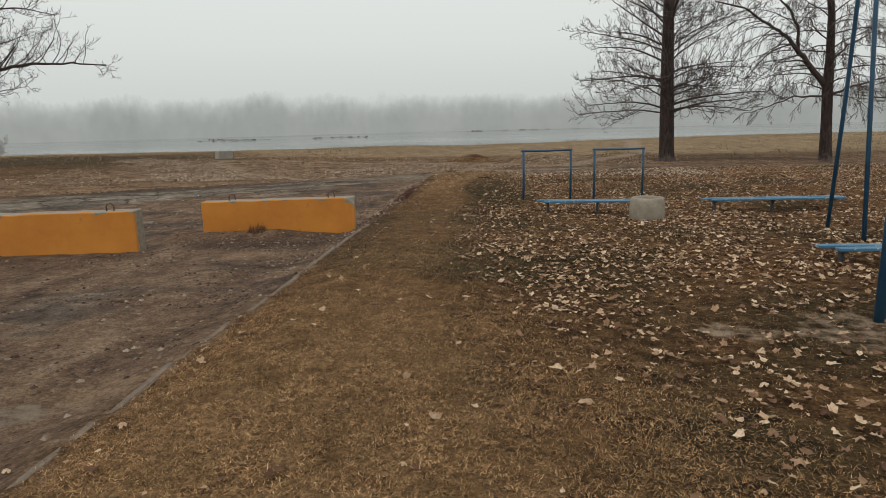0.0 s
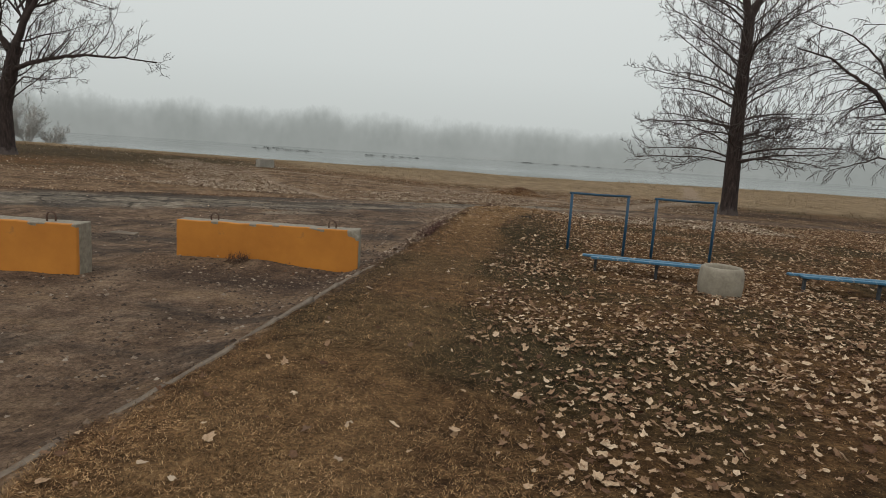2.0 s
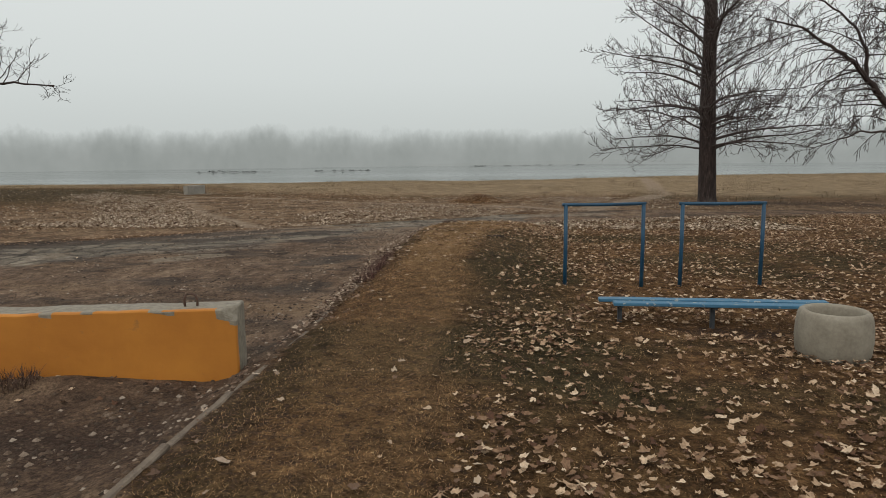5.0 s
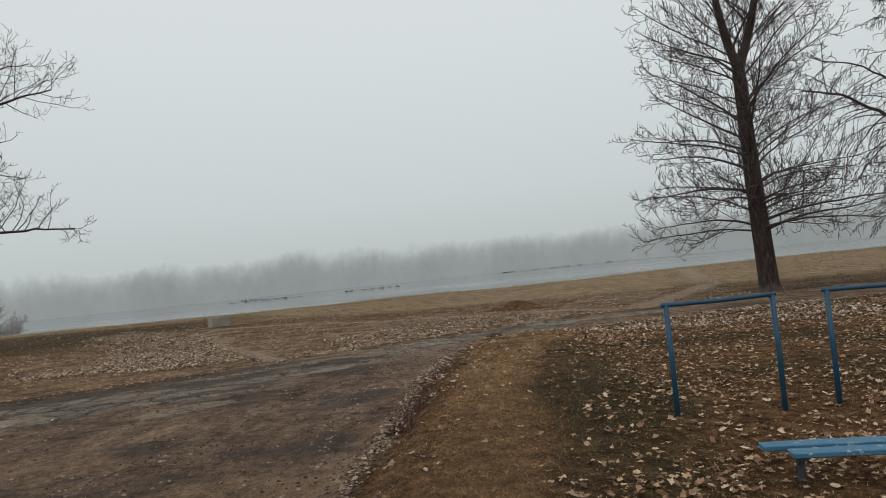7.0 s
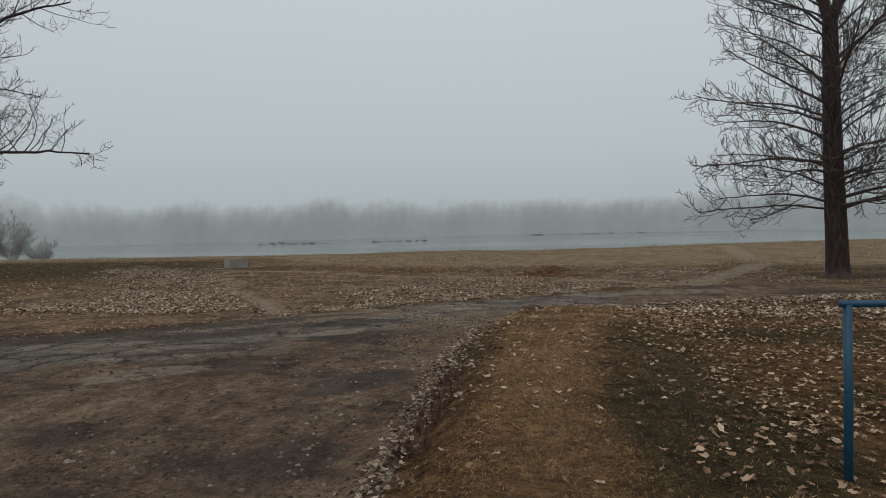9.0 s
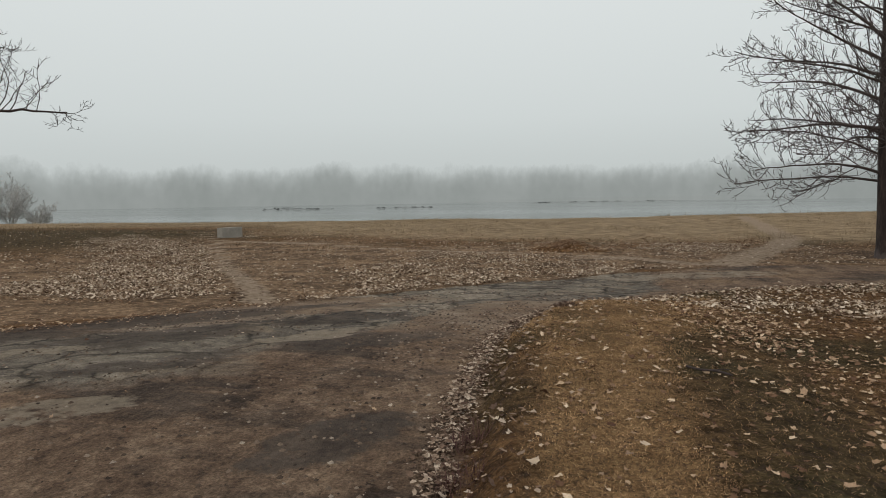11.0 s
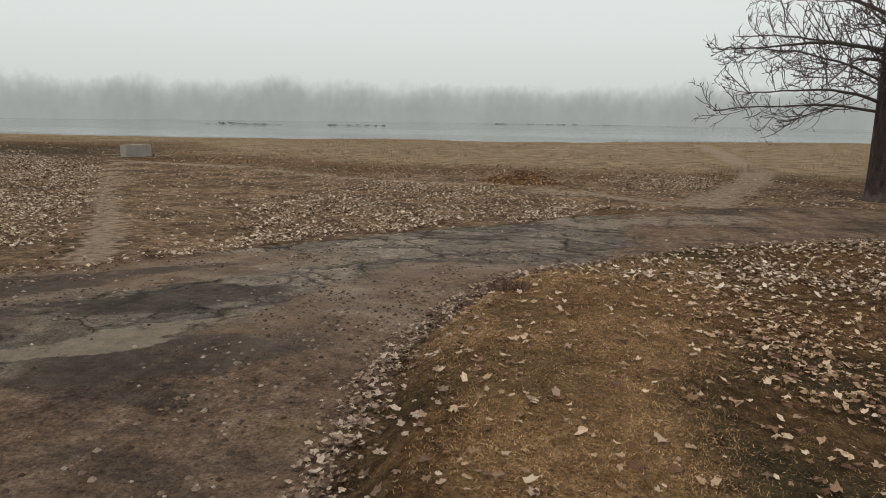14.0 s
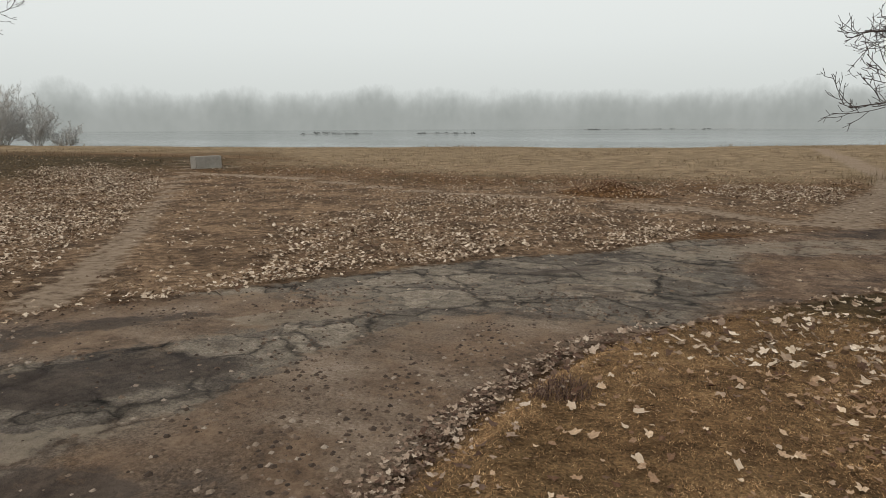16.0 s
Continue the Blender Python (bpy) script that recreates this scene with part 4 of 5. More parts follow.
# ---- trees ----
class Grower:
    """Grows one limb with its side branches and twigs into a set of tubes."""

    def __init__(self, seed, droop=0.0, lift=0.10, wander=0.16, kids=(14, 7, 2), thin=0.0115):
        self.r = random.Random(seed)
        self.droop, self.lift, self.wander, self.kids, self.thin = droop, lift, wander, kids, thin

    def side(self, d, angle):
        r = self.r
        ref = Vector((r.uniform(-1, 1), r.uniform(-1, 1), r.uniform(-0.5, 0.8)))
        s = d.cross(ref)
        s = s.normalized() if s.length > 1e-4 else Vector((1, 0, 0))
        return (d * math.cos(angle) + s * math.sin(angle)).normalized()

    def run(self, p, d, length, level, bend=0.0, hook=0.0):
        r = self.r
        n = (12, 8, 5, 4)[level]
        pts = [p.copy()]
        start = math.asin(max(-1, min(1, d.z)))
        end = start - bend
        for i in range(n):
            f = (i + 1) / n
            if level == 0:
                level_out = math.hypot(d.x, d.y) + 1e-6
                el = start + (end - start) * f + hook * f ** 3
                d = Vector((d.x / level_out * math.cos(el), d.y / level_out * math.cos(el), math.sin(el)))
            up = 0.0 if level == 0 else self.lift * (1, 0.9, 1.1, 1.0)[level]
            up -= self.droop * (0, 0.4, 1.0, 1.3)[level]
            d = (d + Vector((r.gauss(0, 1), r.gauss(0, 1), r.gauss(0, 0.8))) * self.wander * (0.55, 0.9, 1.2, 1.3)[level] + Vector((0, 0, up))).normalized()
            p = p + d * (length / n)
            pts.append(p.copy())
        return pts

    def branch(self, tubes, pts, radius, level, length):
        r = self.r
        n = len(pts)
        tip = max(self.thin * (1.4, 1.0, 0.8, 0.7)[level], radius * 0.18)
        radii = [radius + (tip - radius) * (i / (n - 1)) ** 0.8 for i in range(n)]
        tubes.add(pts, radii, (7, 5, 3, 3)[level])
        if level == 3:
            return
        count = self.kids[level] if level else max(4, round(self.kids[0] * length / 5.5))
        for k in range(count):
            f = 0.16 + 0.84 * (k + r.random()) / count
            i = min(n - 2, int(f * (n - 1)))
            u = f * (n - 1) - i
            p = pts[i].lerp(pts[i + 1], min(1, u))
            d = (pts[i + 1] - pts[i]).normalized()
            kid = length * (0.42, 0.46, 0.5)[level] * r.uniform(0.55, 1.15) * (1.15 - 0.55 * f)
            kid = max(kid, (0.9, 0.4, 0.22)[level] * r.uniform(0.7, 1.2))
            kd = self.side(d, radians(r.uniform(32, 62)))
            kp = self.run(p, kd, kid, level + 1)
            self.branch(tubes, kp, max(self.thin, radii[i] * 0.42), level + 1, kid)

    def limb(self, parent, p, d, length, radius, bend=0.0, material=None, hook=0.0):
        t = Tubes()
        self.branch(t, self.run(Vector(p), Vector(d).normalized(), length, 0, bend, hook), radius, 0, length)
        return t.make("limb", material or M_TWIG, parent)

    def guided(self, parent, points, radius, material=None):
        t = Tubes()
        pts, rng = [], self.r
        pv = [Vector(p) for p in points]
        for a, b in zip(pv, pv[1:]):
            for k in range(4):
                pts.append(a.lerp(b, k / 4) + Vector((rng.gauss(0, 1), rng.gauss(0, 1), rng.gauss(0, 1))) * 0.035)
        pts.append(pv[-1])
        length = sum((b - a).length for a, b in zip(pv, pv[1:]))
        self.branch(t, pts, radius, 0, length)
        return t.make("limb", material or M_TWIG, parent)


def trunk_mesh(parent, points, radii, sides=18, rough=0.06, seed=0):
    """A furrowed trunk with a flared foot along points."""
    pts, rr = [], []
    for (a, ra), (b, rb) in zip(zip(points, radii), zip(points[1:], radii[1:])):
        for k in range(6):
            pts.append(Vector(a).lerp(Vector(b), k / 6))
            rr.append(ra + (rb - ra) * k / 6)
    pts.append(Vector(points[-1]))
    rr.append(radii[-1])
    v, f = tube_arrays(pts, rr, sides)
    v = v.reshape(len(pts), sides, 3)
    for i, p in enumerate(pts):
        for j in range(sides):
            d = v[i, j] - np.array(p)
            g = noise.noise(Vector((j * 0.9 + seed, p.z * 0.5, seed))) + 0.6 * noise.noise(Vector((j * 2.7 + seed, p.z * 1.6, 4)))
            foot = max(0.0, 1 - (p.z + 0.1) / 0.7)
            g += foot * 2.2 * max(0, math.sin(j * 2 * math.pi * 5 / sides + seed))
            v[i, j] = np.array(p) + d * (1 + rough * g)
    return mesh_object("trunk", v.reshape(-1, 3), f, M_TRUNK, parent)


def leader_tree(x, y, seed, tall, base_r, crown_r, first, count, fork, label, lean=(0, 0), droop=0.0):
    top = thing("tree", x, y, 0, 0.12, label, "tree", "bare riverside trees")
    r = random.Random(seed)
    g = Grower(seed, droop, 0.10, 0.125, (13, 5, 2), 0.011)
    lx, ly = lean
    pts = [(0, 0, -0.3), (lx * 0.1, ly * 0.1, 0.5), (lx * 0.3, 0, 2.4), (lx * 0.6, 0.1, 5.5), (lx, 0.05, fork)]
    radii = [base_r * 1.3, base_r * 1.06, base_r * 0.99, base_r * 0.88, base_r * 0.66]
    trunk_mesh(top, pts, radii, 18, 0.05, seed)

    def axis(z):
        for (ax, ay, az), (bx, by, bz) in zip(pts, pts[1:]):
            if z <= bz:
                f = (z - az) / (bz - az)
                return Vector((ax + (bx - ax) * f, ay + (by - ay) * f, z))
        return Vector(pts[-1])

    leaders = []
    for s, out in ((-1, 0.13), (1, 0.27)):
        base = Vector(pts[-1])
        end = base + Vector((s * out * (tall - fork), 0.1 * s, tall - fork))
        midp = base.lerp(end, 0.35) + Vector((s * 0.25, 0, 0))
        t = Tubes()
        line = [base - Vector((0, 0, 0.25)), base.lerp(midp, 0.5) + Vector((s * 0.1, 0, 0)), midp, midp.lerp(end, 0.5), end]
        t.add(line, [base_r * 0.50, base_r * 0.46, base_r * 0.38, base_r * 0.22, 0.03], 10)
        t.make("stem", M_BARK, top)
        leaders.append(line)
    for k in range(count):
        f = max(0.0, (k + r.uniform(-0.9, 1.4)) / count)
        z = first + (tall - 1.0 - first) * f ** 1.3
        a = k * 2.399 + r.uniform(-0.4, 0.4)
        if z < fork:
            p = axis(z)
        else:
            line = leaders[k % 2]
            u = (z - fork) / (tall - fork) * 4
            i = min(3, int(u))
            p = line[i].lerp(line[i + 1], min(1, u - i))
        high = float(smooth(np.array(z), first + 1.0, tall))
        low = z < first + 2.5
        rise = radians((30 if low else 34 + 22 * high) + r.uniform(-12, 12))
        d = Vector((math.cos(a) * math.cos(rise), math.sin(a) * math.cos(rise), math.sin(rise)))
        reach = crown_r * (1.04 if z < first + 2 else 1.0) * (1.0 - 0.5 * max(0, (z - fork) / (tall - fork))) * r.uniform(0.78, 1.0)
        bend = (52 if low else 38 - 26 * high) + r.uniform(-12, 12)
        g.limb(top, p, d, reach, base_r * r.choice((0.10, 0.13, 0.16, 0.21)) * (1 - 0.4 * f), bend=radians(bend), hook=radians(22 + r.uniform(-8, 10)))
    return top


leader_tree(9.95, 42.1, 4, 20.0, 0.44, 6.05, 3.0, 80, 11.2, "tall bare tree with dark bark and a forked upper trunk", (-0.25, 0))
leader_tree(29.0, 50.5, 9, 18.0, 0.52, 5.6, 3.2, 46, 11.0, "tall bare tree with a thick dark trunk", (0.3, 0))


def weeping_tree(x, y):
    top = thing("tree", x, y, 0, 0.12, "bare tree with a big leaning limb and drooping twigs", "tree", "bare riverside trees")
    g = Grower(21, droop=0.30, lift=0.05, wander=0.14, kids=(12, 6, 2))

    def lean(rows):
        return [(0.95 * px - 0.078 * pz, py, 0.95 * pz) for px, py, pz in rows]

    stem = lean([(0, 0, -0.3), (0.03, 0, 1.2), (0.1, 0, 3.0), (0.15, 0, 4.8), (0.32, 0.05, 6.6), (0.38, 0, 9.0), (0.25, 0, 11.0), (-0.3, 0, 13.4), (-1.1, 0.1, 16.5)])
    trunk_mesh(top, stem, [0.42, 0.33, 0.30, 0.30, 0.24, 0.20, 0.165, 0.13, 0.06], 14, 0.05, 3)
    g.guided(top, lean([(0.1, 0, 4.7), (-0.9, -0.1, 6.0), (-1.75, -0.2, 7.1), (-2.3, -0.25, 7.8), (-3.3, -0.2, 8.6), (-4.6, 0.1, 9.7), (-6.3, 0.3, 10.2)]), 0.20, M_BARK)
    g.guided(top, lean([(-1.6, -0.2, 6.9), (-1.65, -0.3, 8.4), (-2.2, -0.4, 9.5), (-3.8, -0.6, 10.8), (-6.0, -0.8, 11.5)]), 0.11, M_BARK)
    g.guided(top, lean([(0.05, 0, 4.2), (-1.7, 0.3, 4.2), (-3.0, 0.5, 3.7), (-4.2, 0.6, 3.3)]), 0.07)
    g.guided(top, lean([(0.15, 0, 4.2), (1.5, -0.2, 4.7), (3.2, -0.4, 5.2), (4.6, -0.5, 5.0)]), 0.09)
    g.guided(top, lean([(0.3, 0, 6.3), (1.4, 0.2, 7.2), (2.8, 0.4, 7.9), (4.4, 0.6, 7.9)]), 0.08)
    r = random.Random(8)
    for k in range(40):
        f = (k + r.random()) / 40
        z = 4.0 + 10.0 * f
        a = k * 2.399 + r.uniform(-0.5, 0.5)
        i = max(i for i in range(len(stem) - 1) if stem[i][2] <= z)
        u = (z - stem[i][2]) / (stem[i + 1][2] - stem[i][2])
        p = Vector(stem[i]).lerp(Vector(stem[i + 1]), u)
        rise = radians(12 + 34 * f + r.uniform(-10, 14))
        d = Vector((math.cos(a) * math.cos(rise), math.sin(a) * math.cos(rise), math.sin(rise)))
        g.limb(top, p, d, (4.6 - 1.8 * f) * r.uniform(0.75, 1.1), 0.055 * (1 - 0.4 * f), bend=radians(30))
    return top


weeping_tree(19.1, 41.6)


def spreading_tree(x, y):
    """The broad old tree: heavy limbs from a short trunk."""
    top = thing("tree", x, y, 24, 0.12, "broad bare old tree with heavy spreading limbs", "tree", "bare riverside trees")
    g = Grower(33, droop=0.02, lift=0.12, wander=0.20, kids=(13, 6, 2))
    trunk_mesh(top, [(0, 0, -0.3), (0, 0, 0.8), (-0.05, 0, 3.3), (0.45, 0, 5.6), (0.8, 0, 7.2)], [0.78, 0.56, 0.50, 0.44, 0.36], 18, 0.05, 12)
    g.guided(top, [(0.1, 0, 3.4), (-1.2, 0.3, 4.4), (-2.9, 0.5, 5.4), (-4.6, 0.8, 6.4), (-7.0, 1.2, 7.4)], 0.22, M_BARK)
    g.guided(top, [(0.5, -0.1, 5.5), (1.6, -0.4, 6.1), (3.6, -0.8, 6.6), (5.4, -1.0, 6.9), (7.6, -1.2, 6.9), (9.7, -1.3, 6.8)], 0.19, M_BARK)
    g.guided(top, [(0.4, 0, 7.0), (-0.3, 0.2, 8.0), (-0.9, 0.3, 9.4), (-0.7, 0.4, 12.5), (-0.6, 0.3, 16.5), (-1.2, 0.2, 19.5)], 0.25, M_BARK)
    g.guided(top, [(0.75, 0, 7.0), (1.4, 0, 9.0), (1.9, 0.1, 11.5), (2.1, 0.2, 13.5), (1.6, 0.3, 16.0), (1.9, 0.4, 19.0)], 0.27, M_BARK)
    g.guided(top, [(1.4, -0.1, 8.8), (2.6, -0.4, 11.0), (3.8, -0.6, 12.6), (5.2, -0.8, 13.8), (7.2, -1.0, 14.6), (9.0, -1.2, 14.9)], 0.19, M_BARK)
    g.guided(top, [(2.0, 0.2, 13.4), (3.6, 0.1, 15.2), (5.6, -0.1, 16.4), (7.6, -0.2, 16.8)], 0.12)
    g.guided(top, [(1.5, 0.3, 9.6), (3.2, 0.8, 10.6), (4.8, 1.2, 10.7), (6.4, 1.5, 10.3)], 0.09)
    g.guided(top, [(0.3, -0.2, 4.2), (1.4, -0.6, 5.2), (3.0, -1.1, 5.1), (5.0, -1.6, 5.4)], 0.07)
    r = random.Random(2)
    for k in range(26):
        a = k * 2.399
        z = 3.6 + 12 * k / 26
        rise = radians(r.uniform(10, 55))
        d = Vector((math.cos(a) * math.cos(rise), math.sin(a) * math.cos(rise), math.sin(rise)))
        xx = 0.1 + 0.09 * z if k % 2 else -0.5 if z > 8 else 0.3
        g.limb(top, (xx, 0.1, z), d, r.uniform(3.0, 5.6), r.uniform(0.05, 0.085), bend=radians(15))
    return top


spreading_tree(-36.2, 38.0)


# ---- leaves and grass ----
def scatter(rng, count, x0, x1, y0, y1, density):
    """Places inside the box, kept with the chance that density gives (0 to 1)."""
    x, y = rng.uniform(x0, x1, count), rng.uniform(y0, y1, count)
    keep = rng.rand(count) < density(x, y)
    return x[keep], y[keep]


def path_centre(y):
    return np.interp(y, [0, 6, 9, 14, 18, 23, 26, 29], [0.9, -0.05, -0.25, -0.55, -0.85, -1.0, -1.3, -0.9])


def bare_patch(x, y):
    """One on the trodden soil under the benches and round the playground."""
    b = np.zeros(np.shape(x))
    for px, py, pr in ((3.5, 5.3, 0.5), (4.9, 5.4, 1.1), (3.1, 14.0, 0.75), (6.75, 14.3, 0.75), (6.6, 8.2, 0.8)):
        b = np.maximum(b, 1 - smooth(np.hypot((x - px) * 0.55, (y - py) * 1.9), pr * 0.5, pr))
    for line, half in FOOTPATHS:
        b = np.maximum(b, 1 - smooth(line_distance(x, y, line), half * 0.7, half * 1.5))
    return b


def leaf_density(x, y):
    """Leaves to the square metre over the plan."""
    r = road_depth(x, y)
    k = x - kerb_x(y)
    patchy = smooth(fbm(x, y, 1.7, 3), 0.36, 0.62)
    off = x - path_centre(y)
    right = (k > 0) & (r < 0) & (y < 40)
    d = np.where(right, 9.0 + 175 * smooth(off - np.interp(y, [3, 6, 8, 11, 14, 18], [1.9, 1.2, 0.7, 0.4, 0.4, 1.1]), 0.0, 0.8) * (0.30 + 0.95 * patchy) * (0.30 + 0.70 * smooth(y, 3.0, 7.5)), 0.0)
    d = np.where(right & (y > 17), 36 + 95 * smooth(off - np.interp(y, [17, 22, 27], [1.35, 1.5, 0.5]), 0.0, 0.9) * (0.12 + 1.05 * patchy), d)
    d += np.where(right, 75 * np.exp(-((x - 1.7) / 0.8) ** 2 - ((y - 20.6) / 0.8) ** 2) * (0.25 + patchy) + 38 * smooth(x, -0.8, 0.8) * smooth(y, 21, 23.5) * (0.25 + patchy), 0.0)
    d *= np.where(right & (y > 14), 1 - 0.28 * smooth(off, 2.5, 5.0), 1)
    d *= np.where(right, 1 - 0.35 * (1 - smooth(np.abs(off), 0.5, 1.0)) * (y > 5) * (y < 17), 1)
    d += np.where(right & (off < -0.3) & (y > 13), 14.0, 0.0)
    wide = np.interp(y, [9, 14, 20, 24, 28], [0.09, 0.12, 0.165, 0.16, 0.13])
    gutter = np.exp(-((r - wide * 0.8) / wide) ** 2) * smooth(y, 9.5, 17.5) * (1 - smooth(y, 25.5, 28.5)) * (x < 0)
    mud = y - 10.8 - 0.24 * (x + 4.6)
    clutter = 26 * np.exp(-(mud / 0.4) ** 2) * (x > -5.0) * (x < -1.7)
    d = np.where(r > 0, 0.6 + clutter + 1.2 * (1 - smooth(r, 0.2, 1.4)) + 900 * gutter, d + 420 * gutter * (r > -0.1))
    beyond = (r <= 0) & (y > np.interp(x, [-40, -15, -3, 60], [14, 19, 31, 40])) & ((x < 0) | (y > 36.5)) & (k < 14)
    edge = np.exp(-(r / 0.45) ** 2)
    d_b = (5 + 16 * patchy) * (1 - 0.9 * smooth(y, 50, 66)) + 26 * edge * (x < 2)
    d_b = d_b * (1 - 0.85 * smooth(-x, 24, 32))
    for poly, thick in zip(CARPETS, (200, 185, 120)):
        into = np.where(inside(x, y, poly), 1.0, -1.0) * line_distance(x, y, poly + poly[:1]) + 1.6 * (fbm(x, y, 1.6, 3) - 0.5)
        band = 0.55 + 0.75 * np.exp(-(r / 1.6) ** 2) if thick == 185 else 1.0
        d_b = d_b + thick * smooth(into, -0.3, 0.9) * (0.45 + 0.75 * patchy) * band
    d = np.where(beyond, d_b, d)
    return d * (1 - 0.85 * bare_patch(x, y))


def leaf_shapes():
    """Lobed, curled leaf outlines: a fan about the middle, as verts and triangles."""
    shapes = []
    for seed in range(6):
        r = random.Random(seed + 50)
        rim = []
        lobes = (0, 0.55, 0.95, 1.5, 2.05, 2.6, math.pi, 3.7, 4.25, 4.8, 5.35, 5.75)
        reach = (1.05, 0.74, 0.88, 0.68, 0.74, 0.58, 0.40, 0.58, 0.74, 0.68, 0.88, 0.74)
        for a, d in zip(lobes, reach):
            d *= r.uniform(0.68, 1.15)
            rim.append((d * math.cos(a) * 1.08, d * math.sin(a) * (0.6 + 0.25 * r.random())))
        curl, fold = r.uniform(-0.3, 0.5), r.uniform(-0.4, 0.5)
        v = [(0, 0, 0)] + [(x, y, curl * (x * x) * 0.8 + fold * abs(y) + 0.17 * r.uniform(-1, 1)) for x, y in rim]
        t = [(0, i + 1, (i + 1) % 12 + 1) for i in range(12)]
        shapes.append((np.array(v) * 0.055, np.array(t)))
    return shapes


SHAPES = leaf_shapes()


def lay(shape, x, y, z, turn, tilt, roll, size):
    """Copies of one shape laid at many places, as one set of arrays."""
    v, t = shape
    ct, st = np.cos(turn), np.sin(turn)
    cp, sp, cr, sr = np.cos(tilt), np.sin(tilt), np.cos(roll), np.sin(roll)
    p = v[None] * size[:, None, None]
    px, py, pz = p[..., 0], p[..., 1], p[..., 2]
    py, pz = py * cp[:, None] - pz * sp[:, None], py * sp[:, None] + pz * cp[:, None]
    px, pz = px * cr[:, None] + pz * sr[:, None], -px * sr[:, None] + pz * cr[:, None]
    qx, qy = px * ct[:, None] - py * st[:, None] + x[:, None], px * st[:, None] + py * ct[:, None] + y[:, None]
    q = np.stack((qx, qy, pz + z[:, None]), -1)
    f = t[None] + (np.arange(len(x)) * len(v))[:, None, None]
    return q.reshape(-1, 3), f.reshape(-1, 3)


def build_leaves():
    rng = np.random.RandomState(12)
    peak = 210.0
    xs, ys = [], []
    x, y = scatter(rng, 90000, -4.0, 1.0, 9.0, 29.0, lambda a, b: np.clip(leaf_density(a, b) - peak, 0, None) / 800)
    xs.append(x)
    ys.append(y)
    for x0, x1, y0, y1 in ((-8, 12, 1.0, 34), (12, 45, 4, 46), (-40, -8, 14, 64), (-8, 12, 34, 64)):
        x, y = scatter(rng, int((x1 - x0) * (y1 - y0) * peak), x0, x1, y0, y1, lambda a, b: leaf_density(a, b) / peak * 1.0)
        xs.append(x)
        ys.append(y)
    x, y = np.concatenate(xs), np.concatenate(ys)
    n = len(x)
    z = ground_z(x, y) + rng.uniform(0.002, 0.03, n) + 0.02 * (y > 26) + 0.05 * rng.rand(n) * np.exp(-((road_depth(x, y) - 0.15) / 0.2) ** 2) * (y > 12) + 0.012 * (road_depth(x, y) < 0)
    turn, tilt, roll = rng.uniform(0, 6.28, n), rng.normal(0, 1, n) * np.where(y > 26, 0.28, 0.20), rng.normal(0, 1, n) * np.where(y > 26, 0.28, 0.20)
    size = (0.40 + 0.68 * rng.rand(n) ** 1.5) * np.where((y > 26) & (road_depth(x, y) < 0.3) & (x < 9), 1.3, 1.0) * np.where((road_depth(x, y) > -0.1) & (y < 28), 0.80, 1.0)
    kind = rng.randint(0, 6, n)
    # the leaves on the trodden strip are loose pieces of their own
    own = np.flatnonzero((np.abs(x - path_centre(y)) < 1.0) & (y > 2.5) & (y < 26) & (road_depth(x, y) < 0))[:290]
    rest = np.ones(n, bool)
    rest[own] = False
    drift = rest & (y < 29) & (y > 9) & (np.abs(road_depth(x, y) - 0.15) < 0.75) & (np.abs(x - kerb_x(y)) < 1.2)
    vs, fs, base = [], [], 0
    for k in range(6):
        m = drift & (kind == k)
        v, f = lay(SHAPES[k], x[m], y[m], z[m], turn[m], tilt[m], roll[m], size[m])
        vs.append(v)
        fs.append(f + base)
        base += len(v)
    pile = mesh_object("leaf_drift", np.concatenate(vs), np.concatenate(fs), M_DRIFT, smooth_shade=False)
    tagged(pile, "brown and buff leaves drifted in a band along the kerb", "fallen leaves", kind="stuff")
    rest &= ~drift
    far = rest & (y > 26) & (x < 9) & (y < 50)
    vs, fs, base = [], [], 0
    for k in range(6):
        m = far & (kind == k)
        v, f = lay(SHAPES[k], x[m], y[m], z[m], turn[m], tilt[m], roll[m], size[m])
        vs.append(v)
        fs.append(f + base)
        base += len(v)
    carpet = mesh_object("leaf_carpet", np.concatenate(vs), np.concatenate(fs), M_PALE_LEAF, smooth_shade=False)
    tagged(carpet, "bleached pale fallen leaves lying thickly on the far meadow", "fallen leaves", kind="stuff")
    rest &= ~far
    vs, fs, base = [], [], 0
    for k in range(6):
        m = rest & (kind == k)
        v, f = lay(SHAPES[k], x[m], y[m], z[m], turn[m], tilt[m], roll[m], size[m])
        vs.append(v)
        fs.append(f + base)
        base += len(v)
    litter = mesh_object("leaf_litter", np.concatenate(vs), np.concatenate(fs), M_LEAF, smooth_shade=False)
    tagged(litter, "pale brown curled fallen leaves strewn over grass and road edge", "fallen leaves", kind="stuff")
    top = tagged(new("fallen_leaves"), "dry lobed leaves lying singly on the straw path", "fallen leaves", kind="stuff")
    meshes = []
    for v, t in SHAPES:
        me = bpy.data.meshes.new("leaf")
        me.from_pydata([tuple(c) for c in v], [], [tuple(int(i) for i in c) for c in t])
        me.materials.append(M_LONE_LEAF)
        meshes.append(me)
    for i in own:
        ob = new("leaf", meshes[kind[i]])
        ob.parent = top
        s = float(size[i])
        ob.matrix_world = pose(float(x[i]), float(y[i]), float(z[i]), math.degrees(tilt[i]), math.degrees(roll[i]), math.degrees(turn[i])) @ Matrix.Diagonal((s, s, s, 1))


